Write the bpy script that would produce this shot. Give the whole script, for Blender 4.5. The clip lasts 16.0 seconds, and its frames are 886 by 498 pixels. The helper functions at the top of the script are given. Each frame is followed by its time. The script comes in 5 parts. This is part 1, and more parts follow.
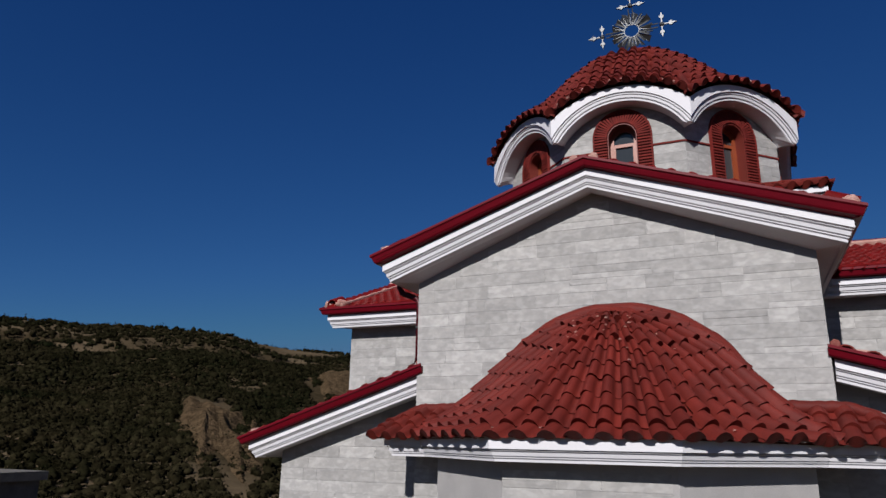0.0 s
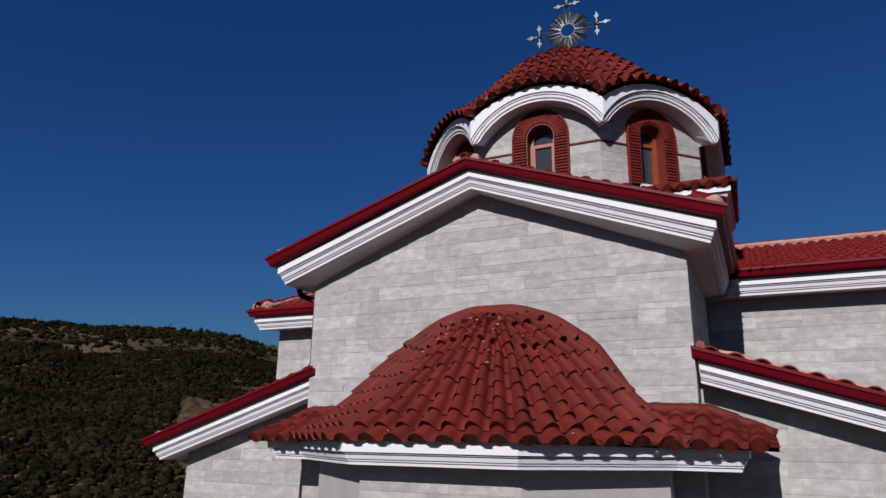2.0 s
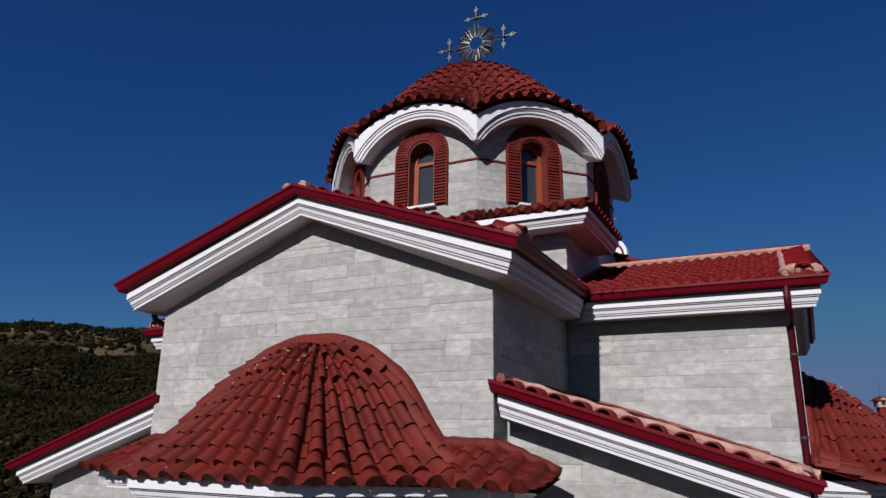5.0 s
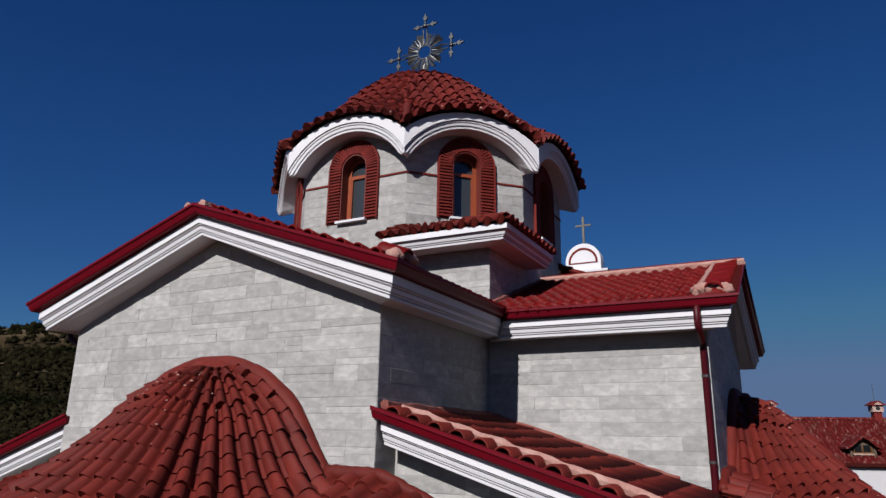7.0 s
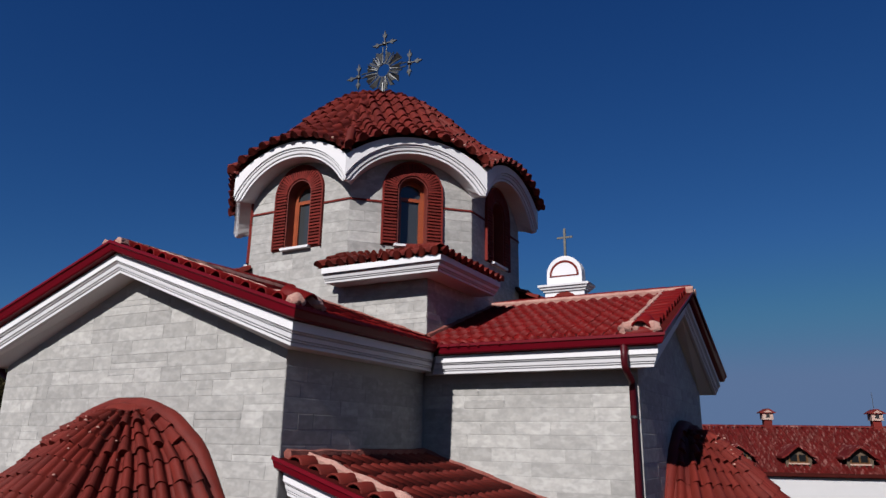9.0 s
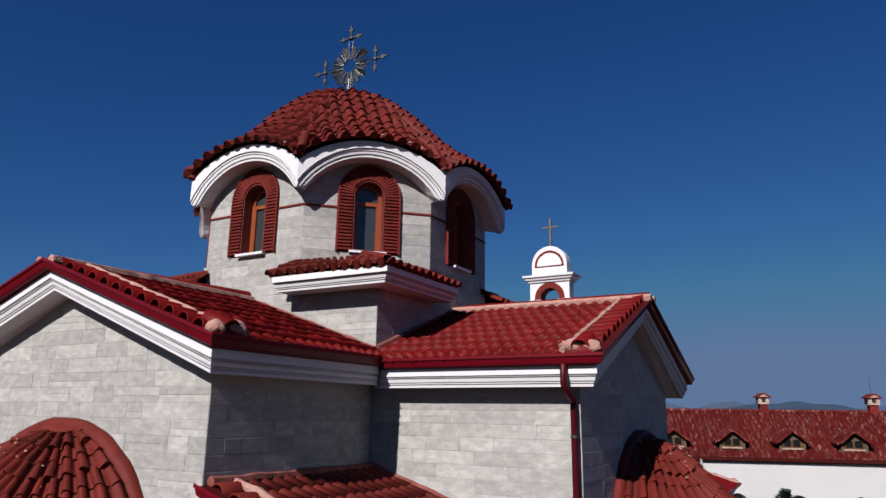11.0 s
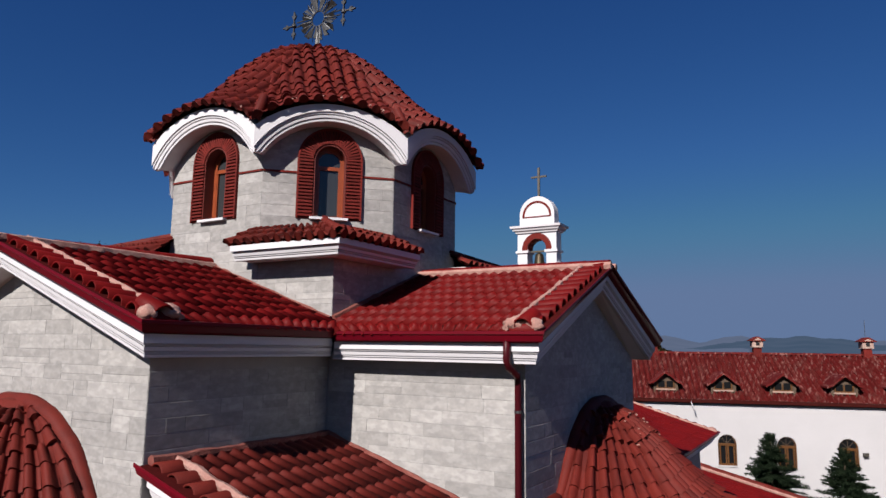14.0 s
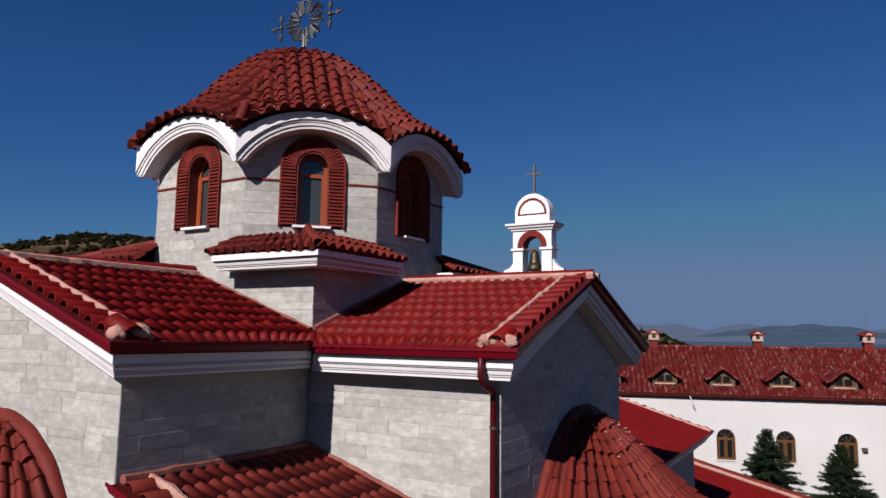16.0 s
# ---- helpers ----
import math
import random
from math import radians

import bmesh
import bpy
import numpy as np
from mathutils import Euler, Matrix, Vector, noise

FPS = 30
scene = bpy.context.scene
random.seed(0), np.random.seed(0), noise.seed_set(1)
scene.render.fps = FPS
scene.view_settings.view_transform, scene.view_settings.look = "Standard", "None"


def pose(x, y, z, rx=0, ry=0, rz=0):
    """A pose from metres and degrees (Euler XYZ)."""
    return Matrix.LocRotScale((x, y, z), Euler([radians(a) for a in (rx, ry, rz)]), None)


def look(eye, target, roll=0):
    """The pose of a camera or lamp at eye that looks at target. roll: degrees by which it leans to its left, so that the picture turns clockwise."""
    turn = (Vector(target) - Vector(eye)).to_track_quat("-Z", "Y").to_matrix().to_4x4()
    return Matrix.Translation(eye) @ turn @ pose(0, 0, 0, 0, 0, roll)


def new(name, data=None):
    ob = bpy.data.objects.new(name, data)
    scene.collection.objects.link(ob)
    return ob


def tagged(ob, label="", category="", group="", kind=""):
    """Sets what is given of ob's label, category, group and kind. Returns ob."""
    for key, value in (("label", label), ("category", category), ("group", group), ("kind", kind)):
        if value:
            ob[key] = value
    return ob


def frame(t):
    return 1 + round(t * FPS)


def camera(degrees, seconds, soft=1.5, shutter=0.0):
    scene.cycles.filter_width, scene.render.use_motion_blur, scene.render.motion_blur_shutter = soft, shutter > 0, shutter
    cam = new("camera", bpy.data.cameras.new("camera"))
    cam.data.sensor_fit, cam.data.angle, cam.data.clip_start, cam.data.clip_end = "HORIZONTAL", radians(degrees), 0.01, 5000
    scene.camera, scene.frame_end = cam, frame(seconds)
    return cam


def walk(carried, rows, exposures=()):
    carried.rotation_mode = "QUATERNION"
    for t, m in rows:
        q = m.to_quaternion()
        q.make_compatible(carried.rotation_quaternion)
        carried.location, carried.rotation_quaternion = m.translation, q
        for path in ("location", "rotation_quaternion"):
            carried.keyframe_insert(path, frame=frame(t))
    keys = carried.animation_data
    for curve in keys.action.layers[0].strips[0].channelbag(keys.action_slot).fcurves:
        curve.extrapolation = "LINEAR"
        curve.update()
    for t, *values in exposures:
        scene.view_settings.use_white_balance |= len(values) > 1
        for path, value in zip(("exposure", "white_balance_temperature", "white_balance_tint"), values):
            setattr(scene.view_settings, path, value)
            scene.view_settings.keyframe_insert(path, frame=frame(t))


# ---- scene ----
cam = camera(66.4, 16.0)
METRES, EYE, TURN = 9.0, 5.4, 24.0
ROWS = [
    (0.0, 0.0, 0.0, 0.0, -0.24, 15.66, -0.86),
    (0.5, 0.0438, 0.0016, 0.0009, -0.08, 15.65, -0.81),
    (1.0, 0.092, 0.0025, 0.0017, 0.18, 15.65, -0.79),
    (1.5, 0.1362, 0.0028, 0.0039, 0.42, 15.65, -0.8),
    (2.0, 0.1802, 0.0016, 0.0056, 0.67, 15.66, -0.81),
    (2.5, 0.2274, 0.0017, 0.0105, 0.95, 15.69, -0.82),
    (3.0, 0.2709, 0.0002, 0.0164, 1.22, 15.68, -0.82),
    (3.5, 0.3171, 0.0014, 0.0234, 1.5, 15.69, -0.84),
    (4.0, 0.3628, 0.0036, 0.0311, 1.79, 15.68, -0.83),
    (4.5, 0.4034, 0.0053, 0.0387, 2.02, 15.67, -0.85),
    (5.0, 0.4448, 0.0087, 0.0483, 2.28, 15.67, -0.86),
    (7.5, 0.6246, 0.0329, 0.0932, 3.56, 15.63, -0.85),
    (8.0, 0.6543, 0.0375, 0.1072, 3.82, 15.62, -0.84),
    (8.5, 0.6845, 0.0417, 0.1229, 4.1, 15.61, -0.83),
    (9.0, 0.7124, 0.0464, 0.1384, 4.35, 15.6, -0.81),
    (11.5, 0.823, 0.0644, 0.206, 5.42, 12.56, -0.69),
    (12.0, 0.8388, 0.0656, 0.2148, 5.56, 11.38, -0.71),
    (12.5, 0.8529, 0.0655, 0.2234, 5.67, 10.53, -0.72),
    (13.0, 0.8645, 0.0665, 0.2317, 5.79, 9.79, -0.73),
    (13.5, 0.8771, 0.0682, 0.2399, 5.94, 8.99, -0.74),
    (14.0, 0.8887, 0.072, 0.2497, 6.08, 8.24, -0.72),
    (14.5, 0.899, 0.0744, 0.2584, 6.21, 7.52, -0.72),
    (15.0, 0.9098, 0.0747, 0.2687, 6.35, 7.17, -0.72),
    (15.5, 0.9189, 0.0753, 0.2777, 6.48, 7.18, -0.73),
    (16.0, 0.9278, 0.0764, 0.2862, 6.59, 7.2, -0.74),
]
walk(cam, [(t, pose(1.6, -13.62, EYE, 0, 0, TURN) @ pose(METRES * x, METRES * y, METRES * z, 90 + pitch, roll, yaw)) for t, x, y, z, yaw, pitch, roll in ROWS],
     [(0, 0.17, 6500, 10), (5, 0.20, 6500, 10), (9, 0.32, 6620, 9), (12, 0.46, 6800, 11), (16, 0.49, 6950, 13)])

# ---- light ----
SUN = Vector((0.02, -1.0, 0.68)).normalized()
world = bpy.data.worlds.new("world")
scene.world = world
world.use_nodes = True
wn = world.node_tree.nodes
sky = wn.new("ShaderNodeTexSky")
sky.sky_type = "NISHITA"
sky.sun_disc = False
sky.sun_elevation = math.asin(SUN.z)
sky.sun_rotation = math.atan2(SUN.x, SUN.y)
sky.air_density, sky.dust_density, sky.ozone_density = 0.8, 0.15, 4.0
wn["Background"].inputs["Strength"].default_value = 0.0545
split, merge = wn.new("ShaderNodeSeparateColor"), wn.new("ShaderNodeCombineColor")
world.node_tree.links.new(sky.outputs[0], split.inputs[0])
for i, (power, gain, haze) in enumerate(((1.40, 0.2000, 1.5), (1.05, 0.490, 2.45), (0.78, 1.170, 4.6))):
    bend, scale, cap = wn.new("ShaderNodeMath"), wn.new("ShaderNodeMath"), wn.new("ShaderNodeMath")
    bend.operation, scale.operation, cap.operation = "POWER", "MULTIPLY", "SMOOTH_MIN"
    bend.inputs[1].default_value, scale.inputs[1].default_value = power, gain
    cap.inputs[1].default_value, cap.inputs[2].default_value = haze, 0.5
    world.node_tree.links.new(split.outputs[i], bend.inputs[0])
    world.node_tree.links.new(bend.outputs[0], scale.inputs[0])
    world.node_tree.links.new(scale.outputs[0], cap.inputs[0])
    world.node_tree.links.new(cap.outputs[0], merge.inputs[i])
world.node_tree.links.new(merge.outputs[0], wn["Background"].inputs["Color"])
lamp = bpy.data.lights.new("sun", "SUN")
lamp.energy, lamp.angle, lamp.color = 5.0, radians(0.5), (1.0, 0.965, 0.955)
new("sun", lamp).matrix_world = look(SUN * 60, (0, 0, 0))


# ---- materials ----
def material(name, color, other=None, rough=0.8, scale=6.0, fine=60.0, bump=0.3, metal=0.0, spread=0.0, depth=0.01, spec=0.5, mixes=0.6, stretch=None, patch=None):
    """Two-scale noise between two colours, fine relief, and a spread of tone from piece to piece."""
    m = bpy.data.materials.new(name)
    m.use_nodes = True
    n, l = m.node_tree.nodes, m.node_tree.links
    b = n["Principled BSDF"]
    b.inputs["Roughness"].default_value, b.inputs["Metallic"].default_value = rough, metal
    b.inputs["Specular IOR Level"].default_value = spec
    tc = n.new("ShaderNodeTexCoord")
    geo = n.new("ShaderNodeNewGeometry")
    big, small = n.new("ShaderNodeTexNoise"), n.new("ShaderNodeTexNoise")
    for node, s in ((big, scale), (small, fine)):
        node.inputs["Scale"].default_value = s
        node.inputs["Detail"].default_value = 5.0
        l.new(geo.outputs["Position"], node.inputs["Vector"])
    if stretch:
        squash = n.new("ShaderNodeVectorMath")
        squash.operation = "MULTIPLY"
        squash.inputs[1].default_value = stretch
        l.new(geo.outputs["Position"], squash.inputs[0])
        l.new(squash.outputs[0], big.inputs["Vector"])
    ramp = n.new("ShaderNodeValToRGB")
    ramp.color_ramp.elements[0].position, ramp.color_ramp.elements[1].position = 0.35, 0.68
    other = other or tuple(c * 0.6 for c in color)
    ramp.color_ramp.elements[0].color, ramp.color_ramp.elements[1].color = (*color, 1), (*other, 1)
    add = n.new("ShaderNodeMath")
    add.operation = "MULTIPLY_ADD"
    add.inputs[1].default_value = 0.35
    l.new(small.outputs["Fac"], add.inputs[0])
    sub = n.new("ShaderNodeMath")
    sub.operation = "MULTIPLY"
    sub.inputs[1].default_value = mixes
    l.new(big.outputs["Fac"], sub.inputs[0])
    l.new(sub.outputs[0], add.inputs[2])
    l.new(add.outputs[0], ramp.inputs["Fac"])
    last = ramp.outputs["Color"]
    if patch:
        # rounded pale patches of another tone
        tone, size, start, end, most = patch
        cloud, edge, blend = n.new("ShaderNodeTexNoise"), n.new("ShaderNodeMapRange"), n.new("ShaderNodeMix")
        cloud.inputs["Scale"].default_value, cloud.inputs["Detail"].default_value = size, 1.0
        l.new(squash.outputs[0] if stretch else geo.outputs["Position"], cloud.inputs["Vector"])
        edge.inputs["From Min"].default_value, edge.inputs["From Max"].default_value = start, end
        edge.inputs["To Max"].default_value = most
        l.new(cloud.outputs["Fac"], edge.inputs["Value"])
        blend.data_type = "RGBA"
        l.new(edge.outputs[0], blend.inputs["Factor"])
        l.new(last, blend.inputs["A"])
        blend.inputs["B"].default_value = (*tone, 1)
        last = blend.outputs["Result"]
    if spread:
        info = n.new("ShaderNodeObjectInfo")
        both = n.new("ShaderNodeMath")
        both.operation = "ADD"
        l.new(info.outputs["Random"], both.inputs[0])
        l.new(geo.outputs["Random Per Island"], both.inputs[1])
        wrap = n.new("ShaderNodeMath")
        wrap.operation = "FRACT"
        l.new(both.outputs[0], wrap.inputs[0])
        vary = n.new("ShaderNodeMapRange")
        vary.inputs["To Min"].default_value, vary.inputs["To Max"].default_value = 1 - spread, 1 + spread
        l.new(wrap.outputs[0], vary.inputs["Value"])
        hsv = n.new("ShaderNodeHueSaturation")
        l.new(vary.outputs[0], hsv.inputs["Value"])
        l.new(last, hsv.inputs["Color"])
        last = hsv.outputs["Color"]
    l.new(last, b.inputs["Base Color"])
    if bump:
        bp = n.new("ShaderNodeBump")
        bp.inputs["Strength"].default_value, bp.inputs["Distance"].default_value = bump, depth
        l.new(small.outputs["Fac"], bp.inputs["Height"])
        l.new(bp.outputs[0], b.inputs["Normal"])
    return m


STONE = material("pale_stone", (0.333, 0.323, 0.309), (0.252, 0.247, 0.239), 0.85, 7.0, 24.0, 0.25, spread=0.16, depth=0.004, mixes=0.8, stretch=(0.8, 0.8, 1.5), patch=((0.41, 0.402, 0.392), 10.0, 0.5, 0.64, 0.35))
JOINT = material("mortar_joint", (0.30, 0.29, 0.285), (0.24, 0.235, 0.23), 0.95, 4.0, 80.0, 0.4)
PLASTER = material("white_plaster", (0.570, 0.565, 0.592), (0.505, 0.500, 0.520), 0.7, 1.5, 40.0, 0.12, depth=0.004)
HOUSEWHITE = material("house_render", (0.440, 0.435, 0.445), (0.390, 0.385, 0.392), 0.9, 0.5, 30.0, 0.1, depth=0.004)
TILE = material("terracotta_tile", (0.120, 0.0128, 0.0082), (0.066, 0.0072, 0.0052), 0.68, 4.0, 70.0, 0.3, spread=0.15, depth=0.004, spec=0.2)
GLAZED = material("red_engobe_tile", (0.122, 0.0046, 0.0046), (0.076, 0.0038, 0.0038), 0.52, 4.0, 70.0, 0.2, spread=0.12, depth=0.003, spec=0.09)
OLDTILE = material("weathered_tile", (0.082, 0.0070, 0.0064), (0.230, 0.110, 0.090), 0.75, 1.6, 7.0, 0.3, spread=0.18, mixes=0.33, spec=0.1, stretch=(1.7, 0.5, 0.5), patch=((0.30, 0.16, 0.14), 5.0, 0.58, 0.68, 0.42))
UNDER = material("roof_bed", (0.060, 0.0060, 0.0056), (0.034, 0.0040, 0.0038), 0.95, 6.0, 60.0, 0.3, spec=0.05)
MORTAR = material("pink_mortar", (0.3960, 0.2376, 0.1980), (0.2508, 0.0990, 0.0792), 0.95, 9.0, 60.0, 0.8, depth=0.02)
CLAYMORTAR = material("red_clay_mortar", (0.130, 0.024, 0.018), (0.230, 0.085, 0.066), 0.95, 5.0, 40.0, 0.8, depth=0.02, mixes=0.6)
REDMETAL = material("red_sheet_metal", (0.112, 0.0018, 0.0078), (0.092, 0.0018, 0.0070), 0.45, 2.0, 30.0, 0.05, spec=0.15)
PIPE = material("maroon_pipe_metal", (0.050, 0.0022, 0.0055), (0.040, 0.0020, 0.0050), 0.45, 2.0, 30.0, 0.05, spec=0.2)
BRICK = material("red_brick", (0.128, 0.0125, 0.0090), (0.085, 0.0095, 0.0075), 0.8, 9.0, 80.0, 0.4, spread=0.2, spec=0.2)
BRICKBED = material("brick_bed", (0.0462, 0.0079, 0.0066), None, 0.95, 8.0, 60.0, 0.3, spec=0.05)
WOOD = material("varnished_wood", (0.2376, 0.0495, 0.0145), (0.1716, 0.0330, 0.0119), 0.4, 5.0, 60.0, 0.1)
LINING = material("red_lining", (0.1320, 0.0145, 0.0079), (0.0924, 0.0106, 0.0066), 0.6, 5.0, 60.0, 0.1)
OAK = material("oak_frame", (0.100, 0.042, 0.012), (0.070, 0.028, 0.008), 0.5, 5.0, 60.0, 0.1, spec=0.25)
STEEL = material("grey_steel", (0.088, 0.090, 0.092), (0.050, 0.052, 0.054), 0.45, 6.0, 50.0, 0.1, metal=0.65, spec=0.4)
IRON = material("dark_iron", (0.06, 0.055, 0.05), (0.1, 0.09, 0.07), 0.5, 6.0, 50.0, 0.1, metal=0.6)
BRONZE = material("bronze", (0.0600, 0.0440, 0.0260), (0.0380, 0.0300, 0.0190), 0.5, 8.0, 50.0, 0.1, metal=0.7)
# near-black that stands in for the shade of unlit insides
DARK = material("unlit_inside_shade", (0.012, 0.012, 0.014), None, 0.9, 4.0, 30.0, 0.0)
SOIL = material("dry_soil", (0.0540, 0.0390, 0.0220), (0.0140, 0.0118, 0.0062), 1.0, 0.05, 0.8, 0.6, depth=0.5, spec=0.0, patch=((0.105, 0.078, 0.048), 0.035, 0.46, 0.6, 0.7))
BUSH = material("bush_leaves", (0.0036, 0.0050, 0.0021), (0.0210, 0.0165, 0.0086), 0.95, 0.03, 0.8, 0.0, spread=0.6, spec=0.0)
NEEDLE = material("fir_needles", (0.0085, 0.0165, 0.0085), (0.0170, 0.0270, 0.0140), 0.9, 3.0, 40.0, 0.0, spread=0.4, spec=0.05)
BARK = material("bark", (0.09, 0.06, 0.04), None, 0.95, 8.0, 60.0, 0.6)
RUBBLE = material("rubble_stone", (0.1540, 0.1400, 0.1190), (0.0840, 0.0770, 0.0630), 0.95, 3.0, 30.0, 0.6, spread=0.3)
CHIMNEY = material("pink_render", (0.36, 0.26, 0.22), (0.26, 0.16, 0.13), 0.9, 3.0, 40.0, 0.3)
CLIFF = material("bare_earth", (0.120, 0.082, 0.046), (0.022, 0.015, 0.008), 1.0, 0.9, 3.2, 1.0, depth=0.8, spec=0.0, stretch=(1.0, 1.0, 0.3))


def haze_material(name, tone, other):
    """Distance seen through haze, painted as emission: a soft glow in two tones, no shading."""
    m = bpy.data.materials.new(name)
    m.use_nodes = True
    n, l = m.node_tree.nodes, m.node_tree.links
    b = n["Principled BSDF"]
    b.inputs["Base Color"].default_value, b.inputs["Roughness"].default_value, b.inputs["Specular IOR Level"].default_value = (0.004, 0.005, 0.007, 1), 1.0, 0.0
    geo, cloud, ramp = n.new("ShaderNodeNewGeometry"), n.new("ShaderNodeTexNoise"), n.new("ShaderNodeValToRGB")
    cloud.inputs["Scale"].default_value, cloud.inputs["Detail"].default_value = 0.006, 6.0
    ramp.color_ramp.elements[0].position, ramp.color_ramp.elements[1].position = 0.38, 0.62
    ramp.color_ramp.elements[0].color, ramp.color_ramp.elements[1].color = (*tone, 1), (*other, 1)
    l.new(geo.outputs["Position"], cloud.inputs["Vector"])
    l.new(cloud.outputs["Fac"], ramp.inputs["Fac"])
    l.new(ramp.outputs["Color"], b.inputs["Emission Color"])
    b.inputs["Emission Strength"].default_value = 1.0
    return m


# blue haze is put into these emission tones; the slopes take almost no light
FARHILL = haze_material("far_mountain_glow", (0.034, 0.060, 0.103), (0.044, 0.070, 0.116))
HAZEHILL = haze_material("hazy_mountain_glow", (0.068, 0.094, 0.155), (0.074, 0.100, 0.163))


def glass_material(name, tone, rough, spec):
    m = bpy.data.materials.new(name)
    m.use_nodes = True
    b = m.node_tree.nodes["Principled BSDF"]
    b.inputs["Base Color"].default_value = (tone, tone * 1.1, tone * 1.2, 1)
    b.inputs["Roughness"].default_value = rough
    b.inputs["Specular IOR Level"].default_value = spec
    return m


GLASS = glass_material("window_glass", 0.03, 0.05, 0.7)
DIMGLASS = glass_material("dim_glass", 0.008, 0.15, 0.25)


# ---- mesh helpers ----
def part(name, bm, mat, parent=None, label="", smooth=False):
    """One bmesh as one mesh object under a thing or under a part."""
    bmesh.ops.recalc_face_normals(bm, faces=bm.faces)
    me = bpy.data.meshes.new(name)
    bm.to_mesh(me)
    bm.free()
    me.materials.append(mat)
    if smooth:
        me.polygons.foreach_set("use_smooth", [True] * len(me.polygons))
    ob = new(name, me)
    ob.parent = parent
    if label:
        tagged(ob, label)
    return ob


def piece(name, me, m, parent):
    ob = new(name, me)
    ob.parent = parent
    ob.matrix_basis = m
    return ob


def joined(name, me, mats, mat, parent, label=""):
    """Many placings of one small mesh, as one part of kind stuff."""
    n = len(me.vertices)
    co = np.empty(n * 3)
    me.vertices.foreach_get("co", co)
    co = np.c_[co.reshape(-1, 3), np.ones(n)]
    faces = [tuple(p.vertices) for p in me.polygons]
    verts, polys = [], []
    for i, m in enumerate(mats):
        verts.extend((co @ np.array(m).T)[:, :3].tolist())
        polys.extend([tuple(v + i * n for v in f) for f in faces])
    out = bpy.data.meshes.new(name)
    out.from_pydata(verts, [], polys)
    out.materials.append(mat)
    ob = new(name, out)
    ob.parent = parent
    return tagged(ob, label, kind="stuff")


def box(bm, x0, x1, y0, y1, z0, z1):
    v = [bm.verts.new((x, y, z)) for x in (x0, x1) for y in (y0, y1) for z in (z0, z1)]
    for f in ((0, 1, 3, 2), (4, 6, 7, 5), (0, 4, 5, 1), (2, 3, 7, 6), (0, 2, 6, 4), (1, 5, 7, 3)):
        bm.faces.new([v[i] for i in f])
    return bm


def loft(bm, rings, capped=True, closed=False):
    """Skin over rings of equally many points; each ring is a closed outline."""
    rows = [[bm.verts.new(p) for p in r] for r in rings]
    n = len(rows[0])
    pairs = list(zip(rows, rows[1:] + rows[:1])) if closed else list(zip(rows, rows[1:]))
    for a, b in pairs:
        for i in range(n):
            bm.faces.new((a[i], a[(i + 1) % n], b[(i + 1) % n], b[i]))
    if capped and not closed:
        bm.faces.new(rows[0][::-1])
        bm.faces.new(rows[-1])
    return bm


def tube(bm, pts, radius, sides=10):
    pts = [Vector(p) for p in pts]
    rings = []
    for i, p in enumerate(pts):
        d = (pts[min(i + 1, len(pts) - 1)] - pts[max(i - 1, 0)]).normalized()
        a = d.cross(Vector((0.31, 0.2, 0.93))).normalized() if abs(d.z) < 0.95 else d.cross(Vector((1, 0, 0))).normalized()
        b = d.cross(a)
        r = radius[i] if isinstance(radius, (list, tuple)) else radius
        rings.append([p + (a * math.cos(t) + b * math.sin(t)) * r for t in np.linspace(0, 2 * math.pi, sides, endpoint=False)])
    return loft(bm, rings)


def prism(bm, outline, y0, y1, turn=None):
    """An outline in x and z, drawn through from y0 to y1."""
    rings = [[Vector((x, y, z)) for x, z in outline] for y in (y0, y1)]
    if turn:
        rings = [[turn @ p for p in r] for r in rings]
    return loft(bm, rings)


def sheet(bm, grid):
    rows = [[bm.verts.new(p) for p in r] for r in grid]
    for a, b in zip(rows, rows[1:]):
        for i in range(len(a) - 1):
            bm.faces.new((a[i], a[i + 1], b[i + 1], b[i]))
    return bm


def small_mesh(name, verts, faces, mat, smooth=False):
    me = bpy.data.meshes.new(name)
    me.from_pydata(verts, [], faces)
    me.materials.append(mat)
    if smooth:
        me.polygons.foreach_set("use_smooth", [True] * len(faces))
    return me


def wave_tile(name, mat, height=0.052, seg=12, lift=0.03):
    """One wavy clay tile: 1 wide, 1 long, lower end raised over the row below, with a thick lower lip."""
    top, low, lip = [], [], []
    for i in range(seg + 1):
        u = i / seg - 0.5
        z = height * max(0.0, math.cos(math.pi * min(1, abs(u) / 0.34) / 2)) ** 0.8 - (0.2 * height * max(0.0, abs(u) - 0.34) / 0.16)
        low.append((u * 1.02, -0.02, z + lift))
        top.append((u * 0.97, 1.12, z * 0.94 + 0.002))
        lip.append((u * 1.02, -0.015, z + lift - 0.013))
    n = seg + 1
    faces = [(i, i + 1, n + i + 1, n + i) for i in range(seg)]
    faces += [(2 * n + i, 2 * n + i + 1, i + 1, i) for i in range(seg)]
    return small_mesh(name, low + top + lip, faces, mat, True)


